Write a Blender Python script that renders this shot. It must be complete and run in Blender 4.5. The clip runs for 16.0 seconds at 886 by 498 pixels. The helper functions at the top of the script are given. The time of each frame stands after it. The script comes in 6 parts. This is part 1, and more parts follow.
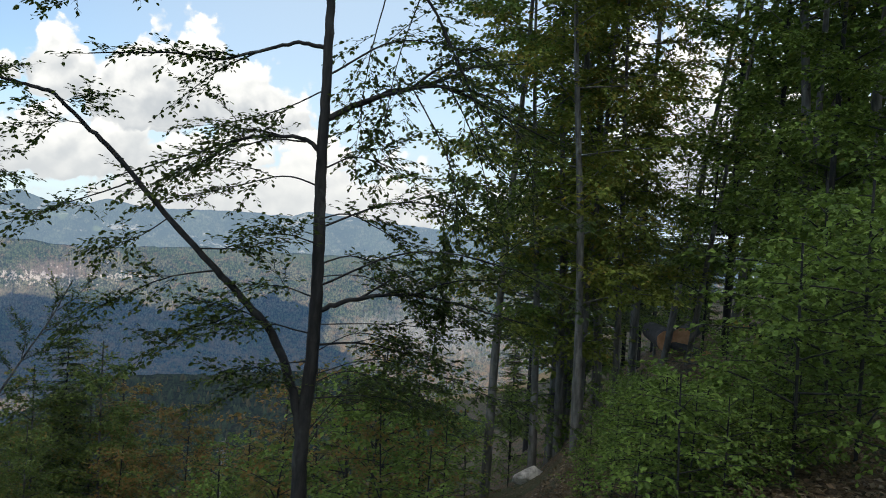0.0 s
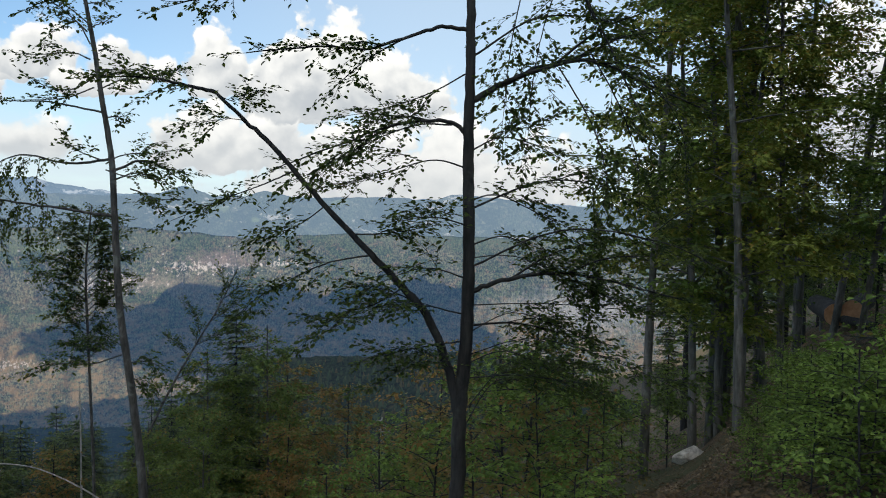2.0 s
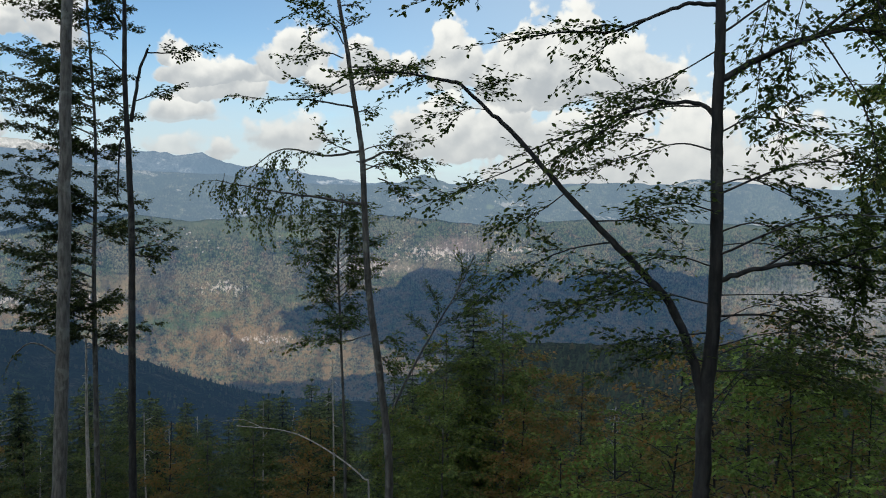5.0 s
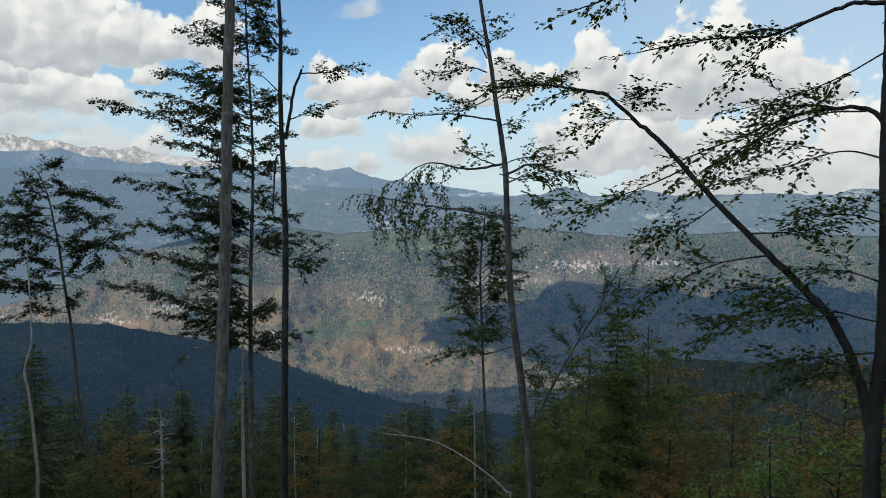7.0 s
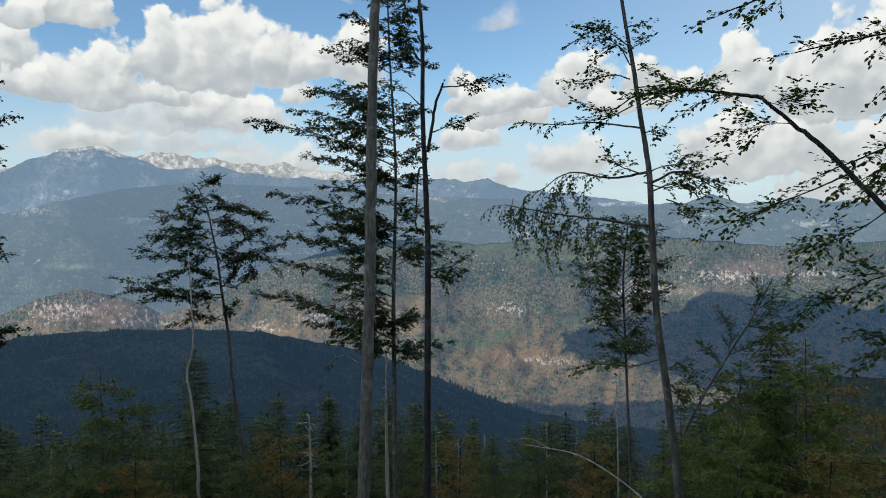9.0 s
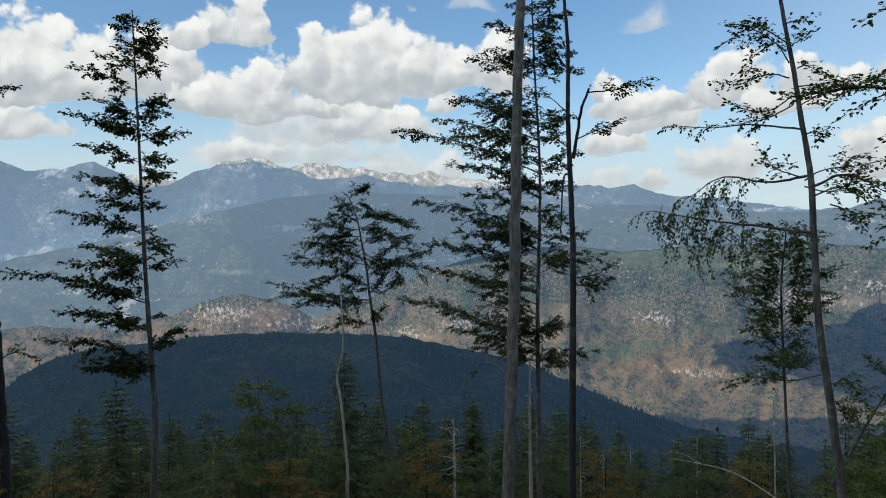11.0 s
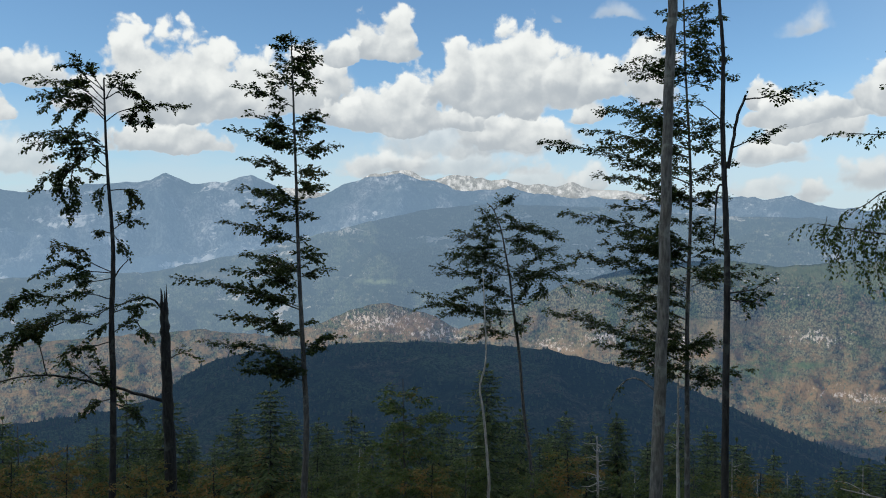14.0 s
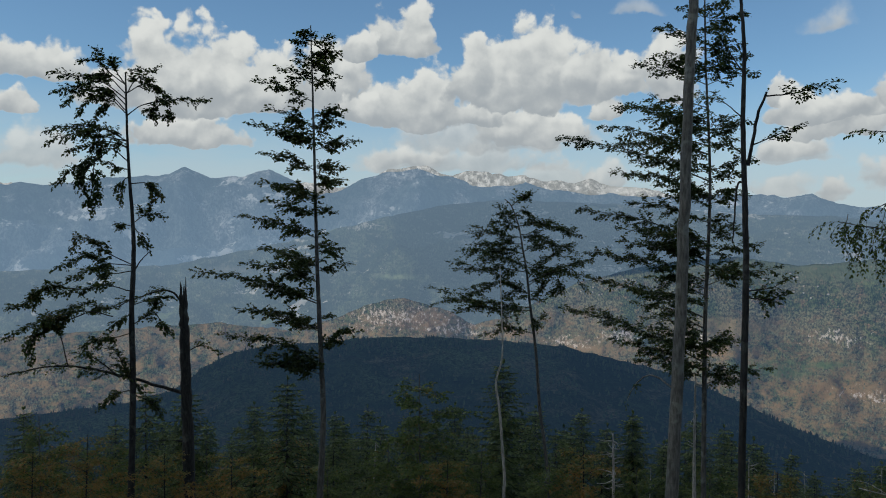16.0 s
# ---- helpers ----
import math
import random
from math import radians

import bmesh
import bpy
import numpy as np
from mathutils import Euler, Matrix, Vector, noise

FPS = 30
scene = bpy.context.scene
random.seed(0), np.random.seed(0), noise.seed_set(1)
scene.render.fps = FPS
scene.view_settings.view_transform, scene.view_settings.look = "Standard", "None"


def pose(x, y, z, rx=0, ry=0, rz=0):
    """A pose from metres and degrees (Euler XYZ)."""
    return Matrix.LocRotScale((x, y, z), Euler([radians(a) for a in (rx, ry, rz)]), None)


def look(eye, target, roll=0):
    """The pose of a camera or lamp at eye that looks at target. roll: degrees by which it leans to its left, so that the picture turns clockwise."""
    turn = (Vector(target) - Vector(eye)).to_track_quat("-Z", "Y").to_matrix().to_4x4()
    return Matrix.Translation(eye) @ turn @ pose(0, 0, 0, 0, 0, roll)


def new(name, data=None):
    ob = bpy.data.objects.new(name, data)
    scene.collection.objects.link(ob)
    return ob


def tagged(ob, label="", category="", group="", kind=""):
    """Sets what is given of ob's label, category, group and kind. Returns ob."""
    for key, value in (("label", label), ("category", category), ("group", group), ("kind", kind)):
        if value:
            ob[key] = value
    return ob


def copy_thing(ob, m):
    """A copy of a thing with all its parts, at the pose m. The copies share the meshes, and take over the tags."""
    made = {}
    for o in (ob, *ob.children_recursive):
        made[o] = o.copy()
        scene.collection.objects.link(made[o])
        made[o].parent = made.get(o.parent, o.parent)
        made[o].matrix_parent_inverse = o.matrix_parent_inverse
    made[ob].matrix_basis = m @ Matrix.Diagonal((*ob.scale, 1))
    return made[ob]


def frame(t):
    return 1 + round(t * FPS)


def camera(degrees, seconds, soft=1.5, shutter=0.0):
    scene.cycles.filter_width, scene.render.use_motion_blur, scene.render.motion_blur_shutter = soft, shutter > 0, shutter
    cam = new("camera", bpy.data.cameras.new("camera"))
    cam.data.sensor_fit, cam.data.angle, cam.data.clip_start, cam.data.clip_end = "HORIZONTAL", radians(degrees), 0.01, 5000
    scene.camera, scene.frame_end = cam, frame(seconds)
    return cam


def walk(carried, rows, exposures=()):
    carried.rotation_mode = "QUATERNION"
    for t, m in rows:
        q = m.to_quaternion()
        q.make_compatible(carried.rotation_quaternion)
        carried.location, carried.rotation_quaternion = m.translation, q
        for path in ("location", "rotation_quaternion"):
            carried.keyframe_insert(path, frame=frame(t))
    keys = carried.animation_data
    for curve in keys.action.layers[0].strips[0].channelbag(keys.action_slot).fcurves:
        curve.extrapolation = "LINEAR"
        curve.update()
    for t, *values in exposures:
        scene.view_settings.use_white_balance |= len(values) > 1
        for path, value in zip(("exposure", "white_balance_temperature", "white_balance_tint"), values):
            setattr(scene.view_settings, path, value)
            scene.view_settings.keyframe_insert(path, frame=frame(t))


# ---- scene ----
cam = camera(55.9, 16.0, 1.0)
ROWS = [
    (0.0, 0.0, 0.0, 1.6, 89.46, -3.36, 0.02),
    (0.5, -0.007, -0.003, 1.599, 89.3, -2.96, 1.95),
    (1.0, -0.02, -0.003, 1.596, 89.0, -2.18, 4.43),
    (1.5, -0.034, -0.002, 1.594, 88.49, -1.45, 6.96),
    (2.0, -0.051, 0.002, 1.594, 87.72, -1.01, 9.88),
    (2.5, -0.07, -0.001, 1.594, 87.18, -0.89, 13.07),
    (3.0, -0.085, -0.009, 1.594, 86.91, -0.63, 16.12),
    (3.5, -0.095, -0.015, 1.593, 86.71, -0.52, 18.69),
    (4.0, -0.102, -0.016, 1.593, 86.61, -0.55, 21.0),
    (6.5, -0.137, -0.043, 1.595, 87.06, -0.27, 33.02),
    (7.0, -0.138, -0.063, 1.595, 87.38, -0.22, 35.39),
    (7.5, -0.144, -0.084, 1.596, 87.76, -0.22, 37.86),
    (8.0, -0.151, -0.097, 1.598, 88.03, -0.06, 40.38),
    (8.5, -0.163, -0.101, 1.599, 88.14, 0.14, 42.66),
    (9.0, -0.174, -0.102, 1.599, 88.11, 0.37, 44.88),
    (9.5, -0.179, -0.107, 1.601, 88.13, 0.58, 47.32),
    (10.0, -0.18, -0.113, 1.602, 88.32, 0.68, 49.78),
    (12.5, -0.2, -0.183, 1.586, 88.94, -0.14, 60.79),
    (13.0, -0.203, -0.193, 1.584, 89.01, -0.28, 62.19),
    (13.5, -0.217, -0.195, 1.585, 89.24, -0.08, 63.44),
    (14.0, -0.235, -0.193, 1.585, 89.54, 0.07, 64.45),
    (14.5, -0.241, -0.198, 1.583, 89.7, 0.07, 65.19),
    (15.0, -0.231, -0.211, 1.578, 89.53, -0.15, 65.59),
    (15.5, -0.212, -0.227, 1.575, 89.34, -0.36, 65.58),
    (16.0, -0.199, -0.236, 1.574, 89.24, -0.39, 65.61),
]
EXPOSURE = [(0.0, 0.29, 6750, 8), (2.0, 0.19, 6700, 8), (3.5, 0.09, 6700, 7), (6.5, -0.05, 6650, 6), (15.0, -0.07, 6450, 6), (15.4, -0.38, 6500, 5), (16.0, -0.43, 6500, 5)]
walk(cam, [(t, pose(*p)) for t, *p in ROWS], EXPOSURE)
EYE = 1.6

# ---------------------------------------------------------------- light
SUN_AZ, SUN_EL = 174.0, 42.0          # degrees to the left of north, above the horizon
TO_SUN = Vector((-math.sin(radians(SUN_AZ)) * math.cos(radians(SUN_EL)),
                 math.cos(radians(SUN_AZ)) * math.cos(radians(SUN_EL)), math.sin(radians(SUN_EL))))
sun_data = bpy.data.lights.new("sun", "SUN")
sun_data.energy, sun_data.angle, sun_data.color = 5.0, radians(0.5), (1.0, 0.94, 0.86)
sun = new("sun", sun_data)
sun.matrix_world = look(TO_SUN * 100, (0, 0, 0))

SKY, CLOUD = 0.125, 0.82


class Nodes:
    """Short hand for a node tree."""

    def __init__(self, tree):
        self.tree = tree

    def add(self, kind, *ins):
        n = self.tree.nodes.new(kind)
        for i, v in enumerate(ins):
            self.put(n.inputs[i], v)
        return n

    def put(self, socket, v):
        if v is None:
            return
        if isinstance(v, bpy.types.NodeSocket):
            self.tree.links.new(v, socket)
        elif isinstance(v, bpy.types.Node):
            self.tree.links.new(v.outputs[0], socket)
        else:
            socket.default_value = v

    def math(self, op, *ins, clamp=False):
        n = self.add("ShaderNodeMath", *ins)
        n.operation, n.use_clamp = op, clamp
        return n.outputs[0]

    def vec(self, op, *ins):
        n = self.add("ShaderNodeVectorMath", *ins)
        n.operation = op
        return n.outputs["Value"] if op in ("LENGTH", "DOT_PRODUCT", "DISTANCE") else n.outputs[0]

    def noise(self, where, scale, detail=3.0, rough=0.55, warp=0.0, colour=False):
        n = self.add("ShaderNodeTexNoise")
        self.put(n.inputs["Vector"], where)
        n.inputs["Scale"].default_value, n.inputs["Detail"].default_value = scale, detail
        n.inputs["Roughness"].default_value, n.inputs["Distortion"].default_value = rough, warp
        return n.outputs["Color" if colour else "Fac"]

    def step(self, v, lo, hi, smooth=True):
        n = self.add("ShaderNodeMapRange", v, lo, hi, 0.0, 1.0)
        n.interpolation_type = "SMOOTHSTEP" if smooth else "LINEAR"
        return n.outputs[0]

    def mix(self, f, a, b):
        n = self.add("ShaderNodeMix")
        n.data_type = "RGBA"
        for s, v in ((n.inputs[0], f), (n.inputs[6], a), (n.inputs[7], b)):
            self.put(s, (*v, 1) if isinstance(v, tuple) and len(v) == 3 else v)
        return n.outputs[2]


# Cumulus, the far ones first: azimuth to the left of north and elevation of the middle of the base, half width and height, all in degrees
CUMULUS_HAZY = [
    (57.7, 3.6, 4.6, 2.4), (54.7, 3.7, 2.6, 2.1), (68.5, 5.0, 3.7, 1.3), (91.7, 4.6, 3.4, 2.7), (43.7, 2.9, 2.3, 1.5), (40.8, 2.8, 0.9, 1.2),
    (36.2, 3.5, 3.4, 2.8), (40.8, 2.5, 0.9, 1.4), (42.7, 5.6, 2.1, 1.3), (62.9, 4.9, 7.0, 2.2), (62.7, 6.4, 9.2, 2.7), (68.6, 5.2, 3.6, 1.3),
    (36.3, 3.7, 3.3, 2.4), (40.5, 2.6, 1.0, 1.3), (43.1, 5.4, 2.6, 1.7), (40.7, 2.9, 1.0, 1.0), (43.0, 5.1, 3.4, 1.7), (35.4, 4.0, 2.4, 2.0)]
CUMULUS_WEST = [
    (40.5, 6.7, 3.5, 2.6), (92.6, 7.7, 1.4, 1.6), (91.7, 9.9, 4.7, 2.1), (82.7, 6.2, 4.4, 2.5), (85.5, 8.8, 5.1, 3.5), (84.1, 9.0, 3.8, 5.7),
    (80.7, 9.1, 3.6, 5.3), (77.6, 9.2, 4.8, 3.6), (73.1, 9.4, 3.0, 4.1), (69.3, 12.7, 1.9, 2.9), (67.6, 12.9, 1.7, 3.2), (71.1, 12.1, 1.9, 1.6),
    (60.0, 6.8, 4.0, 2.8), (57.7, 6.9, 1.9, 2.1), (63.1, 7.9, 2.3, 1.7), (68.9, 7.9, 3.7, 3.1), (66.4, 8.0, 2.9, 4.0), (71.2, 7.9, 2.3, 2.0),
    (54.4, 8.4, 1.5, 1.5), (62.7, 9.8, 2.9, 4.6), (59.3, 9.7, 3.4, 5.5), (55.5, 9.7, 3.0, 3.6), (53.3, 9.9, 1.8, 2.7), (50.7, 9.8, 2.2, 4.7)]
CUMULUS_WISPS = [
    (41.3, 13.1, 1.7, 1.4), (52.4, 14.8, 2.2, 1.0), (56.7, 14.6, 0.5, 0.5), (40.9, 13.2, 1.8, 1.6), (71.7, 10.3, 1.8, 2.3), (69.8, 12.6, 2.8, 1.3)]
CUMULUS_NORTH = [
    (20.7, 6.4, 4.5, 2.4), (43.6, 8.7, 1.3, 1.7), (40.4, 7.7, 4.2, 1.3), (32.5, 7.7, 3.7, 1.8), (41.6, 7.5, 3.4, 1.7), (36.3, 8.4, 2.7, 3.1),
    (34.9, 8.6, 2.3, 3.0), (31.3, 8.8, 2.3, 2.2), (28.4, 8.6, 1.9, 1.3), (25.4, 8.9, 2.0, 3.2), (22.9, 7.8, 2.2, 1.6), (33.5, 7.7, 2.1, 2.1),
    (19.8, 6.9, 5.0, 2.6), (20.2, 9.1, 2.5, 3.5), (17.1, 8.0, 3.5, 5.5), (13.3, 7.3, 3.4, 4.1), (11.0, 6.6, 2.3, 3.9), (21.7, 7.6, 2.3, 1.9),
    (16.3, 1.0, 8.8, 7.2), (21.7, 3.8, 4.2, 4.1), (9.4, 0.9, 4.2, 6.8)]
CUMULUS_EAST = [
    (25.0, 8.3, 2.0, 3.7), (21.0, 7.0, 2.4, 5.2), (17.5, 7.7, 4.6, 6.2), (13.2, 7.2, 4.0, 4.4), (25.4, 3.4, 5.0, 4.1), (9.4, -0.3, 5.6, 7.2),
    (3.3, 0.5, 4.2, 5.8), (-15.0, 5.6, 5.8, 11.8), (-23.0, 5.8, 4.9, 9.6), (-6.4, 0.6, 5.3, 4.6)]


def make_world():
    world = bpy.data.worlds.new("sky")
    scene.world = world
    world.use_nodes = True
    world.node_tree.nodes.clear()
    k = Nodes(world.node_tree)
    sky = k.add("ShaderNodeTexSky")
    sky.sky_type, sky.sun_disc, sky.sun_elevation, sky.sun_rotation = "NISHITA", False, radians(SUN_EL), radians(-SUN_AZ)
    sky.altitude, sky.air_density, sky.dust_density, sky.ozone_density = 900.0, 1.0, 0.4, 1.2
    way = k.add("ShaderNodeTexCoord").outputs["Generated"]
    s = k.add("ShaderNodeSeparateXYZ", way)
    az = k.math("MULTIPLY", k.math("ARCTAN2", k.math("MULTIPLY", s.outputs[0], -1.0), s.outputs[1]), 57.29578)
    el = k.math("MULTIPLY", k.math("ARCSINE", s.outputs[2]), 57.29578)
    at = k.add("ShaderNodeCombineXYZ", az, el, 0.0).outputs[0]

    def puffs(where, scale, detail):
        """Round heads, close together, as on a cauliflower."""
        n = k.add("ShaderNodeTexVoronoi")
        n.feature, n.voronoi_dimensions = "SMOOTH_F1", "2D"
        k.put(n.inputs["Vector"], where)
        for key, v in (("Scale", scale), ("Detail", detail), ("Roughness", 0.5), ("Lacunarity", 2.1), ("Smoothness", 0.35)):
            n.inputs[key].default_value = v
        return k.math("SUBTRACT", 0.55, n.outputs["Distance"])

    bend = k.vec("SUBTRACT", k.noise(at, 0.35, 4.0, 0.55, colour=True), (0.5, 0.5, 0.5))
    loose = k.vec("ADD", at, k.vec("MULTIPLY", bend, (2.6, 1.8, 0.0)))
    heads = k.math("ADD", puffs(loose, 0.42, 2.0), k.math("MULTIPLY", k.math("SUBTRACT", k.noise(at, 1.9, 5.0, 0.6), 0.5), 0.55))
    sunward = puffs(k.vec("ADD", loose, (0.28, 0.5, 0.0)), 0.42, 1.0)
    relief = k.math("MULTIPLY", k.math("SUBTRACT", puffs(loose, 0.42, 1.0), sunward), 0.5)
    soft = k.math("MULTIPLY", k.math("SUBTRACT", k.noise(at, 0.55, 4.0, 0.6), 0.5), 0.7)
    form = k.math("ADD", relief, soft)
    body, alpha, shade, chain = k.math("MULTIPLY", heads, 0.5), 0.0, 0.5, 0.0
    spot = k.add("ShaderNodeSeparateXYZ", loose)
    along, above = spot.outputs[0], spot.outputs[1]
    for bank, edge, density in ((CUMULUS_HAZY, 0.45, 0.8), (CUMULUS_WISPS, 0.9, 0.55), (CUMULUS_WEST, 0.2, 1.0), (CUMULUS_NORTH, 0.2, 1.0), (CUMULUS_EAST, 0.25, 1.0)):
        for a, e, ra, re in bank:
            x = k.math("MULTIPLY_ADD", along, 1 / ra, k.math("ADD", chain, -a / ra))  # the chain keeps the banks in order
            y = k.math("MULTIPLY_ADD", above, 1 / re, k.math("ADD", chain, -e / re))
            h = k.math("MAXIMUM", y, k.math("MULTIPLY", y, -4.0))
            d = k.math("SQRT", k.math("MULTIPLY_ADD", x, x, k.math("MULTIPLY", h, h)))
            inside = k.math("SUBTRACT", k.math("ADD", body, 1.03), d)
            cover = k.step(inside, 0.0, edge)
            if density < 1:
                cover = k.math("MULTIPLY", cover, density)
            lit = k.math("MULTIPLY_ADD", y, 0.72, k.math("MULTIPLY_ADD", form, 1.0, 0.22))
            alpha = k.math("SUBTRACT", k.math("ADD", alpha, cover), k.math("MULTIPLY", alpha, cover))
            shade = k.math("MULTIPLY_ADD", cover, k.math("SUBTRACT", lit, shade), shade)
            chain = k.math("MULTIPLY", k.math("ADD", alpha, shade), 1e-7)
    cloud = k.add("ShaderNodeCombineXYZ", shade, alpha, 0.0).outputs[0]
    done = k.add("ShaderNodeSeparateXYZ", cloud)
    shade, alpha = done.outputs[0], done.outputs[1]
    overhead = k.math("MULTIPLY", k.step(k.noise(at, 0.06, 5.0, 0.6), 0.5, 0.58), k.step(el, 18.0, 24.0))
    alpha = k.math("MAXIMUM", alpha, overhead)
    colour = k.mix(k.step(shade, -0.05, 0.92), (0.60, 0.645, 0.705), (1.17, 1.17, 1.16))
    low = k.step(el, 8.0, 1.5)
    colour = k.mix(k.math("MULTIPLY", low, 0.6), colour, (0.74, 0.775, 0.81))
    mist = k.noise(k.vec("MULTIPLY", at, (0.08, 0.3, 0.0)), 1.0, 4.0, 0.6)
    veil = k.math("MULTIPLY", k.step(el, 11.0, 2.0), k.step(mist, 0.1, 0.55))
    veil = k.mix(k.math("MULTIPLY", veil, 0.85), k.vec("MULTIPLY", sky.outputs[0], (0.86, 1.05, 1.16)), (4.9, 5.7, 6.4))
    veil = k.mix(k.math("MULTIPLY", k.step(az, 46.0, 8.0), k.math("MULTIPLY", k.step(el, 30.0, 15.0), 0.62)), veil, (4.6, 5.5, 6.4))
    air = k.add("ShaderNodeBackground", veil, SKY)
    white = k.add("ShaderNodeBackground", colour, CLOUD)
    both = k.add("ShaderNodeMixShader", k.math("MULTIPLY", alpha, k.step(el, -2.0, 1.0)), air.outputs[0], white.outputs[0])
    k.add("ShaderNodeOutputWorld", both.outputs[0])


make_world()

# ---------------------------------------------------------------- materials


def material(name):
    m = bpy.data.materials.new(name)
    m.use_nodes = True
    m.node_tree.nodes.clear()
    return m, Nodes(m.node_tree)


def finish(k, colour, rough=0.8, bump=None, strength=0.3, distance=0.02, shader=None, specular=0.3):
    p = k.add("ShaderNodeBsdfPrincipled")
    k.put(p.inputs["Base Color"], (*colour, 1) if isinstance(colour, tuple) else colour)
    k.put(p.inputs["Roughness"], rough)
    p.inputs["Specular IOR Level"].default_value = specular
    if bump is not None:
        b = k.add("ShaderNodeBump")
        b.inputs["Strength"].default_value, b.inputs["Distance"].default_value = strength, distance
        k.put(b.inputs["Height"], bump)
        k.put(p.inputs["Normal"], b.outputs[0])
    return p.outputs[0]


def bark(name, dark, pale, scale=1.0, lichen=0.25):
    m, k = material(name)
    at = k.add("ShaderNodeTexCoord").outputs["Object"]
    long_grain = k.noise(k.vec("MULTIPLY", at, (14 * scale, 14 * scale, 3 * scale)), 1.0, 5.0, 0.65)
    patches = k.noise(at, 2.2 * scale, 4.0, 0.6, 0.4)
    rings = k.noise(k.vec("MULTIPLY", at, (1.5, 1.5, 26 * scale)), 1.0, 3.0, 0.6)
    c = k.mix(k.step(long_grain, 0.3, 0.72), dark, pale)
    c = k.mix(k.math("MULTIPLY", k.step(patches, 0.55, 0.68), lichen), c, (0.32, 0.34, 0.30))
    c = k.mix(k.math("MULTIPLY", k.step(rings, 0.62, 0.7), 0.35), c, dark)
    s = finish(k, c, 0.85, k.math("ADD", long_grain, k.math("MULTIPLY", rings, 0.5)), 0.6, 0.02)
    k.add("ShaderNodeOutputMaterial", s)
    return m


def foliage(name, cols, autumn, autumn_share, light=0.45):
    """Leaves that let light through. cols: two greens between which each leaf falls."""
    m, k = material(name)
    geo = k.add("ShaderNodeNewGeometry")
    rnd = geo.outputs["Random Per Island"]
    at = k.add("ShaderNodeTexCoord").outputs["Object"]
    c = k.mix(rnd, cols[0], cols[1])
    patch = k.noise(at, 0.55, 3.0, 0.6)
    own = k.math("FRACT", k.math("MULTIPLY", rnd, 17.31))
    turn = k.step(k.math("ADD", k.math("MULTIPLY", patch, 1.0), k.math("MULTIPLY", own, 0.35)), 1.0 - autumn_share, 1.18 - autumn_share)
    c = k.mix(turn, c, autumn)
    c = k.mix(k.math("MULTIPLY", k.noise(at, 60.0, 2.0), 0.25), c, (0.02, 0.03, 0.01))
    front = finish(k, c, 0.5, specular=0.25)
    glow = k.add("ShaderNodeBsdfTranslucent", k.mix(0.35, c, (0.16, 0.20, 0.03)))
    s = k.add("ShaderNodeMixShader", light, front, glow.outputs[0])
    k.add("ShaderNodeOutputMaterial", s.outputs[0])
    return m


def litter():
    m, k = material("forest_floor")
    at = k.add("ShaderNodeTexCoord").outputs["Object"]
    big = k.noise(at, 0.12, 5.0, 0.6)
    mid = k.noise(at, 1.1, 5.0, 0.65)
    fine = k.noise(at, 14.0, 5.0, 0.7)
    c = k.mix(k.step(fine, 0.36, 0.64), (0.035, 0.024, 0.014), (0.21, 0.14, 0.08))
    c = k.mix(k.step(mid, 0.5, 0.62), c, (0.05, 0.065, 0.025))
    c = k.mix(k.step(big, 0.48, 0.62), c, (0.07, 0.075, 0.03))
    s = finish(k, c, 0.95, k.math("ADD", fine, k.math("MULTIPLY", mid, 2.0)), 0.8, 0.08)
    k.add("ShaderNodeOutputMaterial", s)
    return m


def haze_glow(k, shader, air):
    """Aerial haze put in as glow: colour, share at the first and at the second distance from the viewpoint."""
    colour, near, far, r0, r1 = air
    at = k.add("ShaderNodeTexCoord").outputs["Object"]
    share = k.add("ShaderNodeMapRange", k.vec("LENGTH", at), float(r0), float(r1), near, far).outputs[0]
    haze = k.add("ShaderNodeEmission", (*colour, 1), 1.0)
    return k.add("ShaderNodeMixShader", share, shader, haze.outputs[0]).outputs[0]


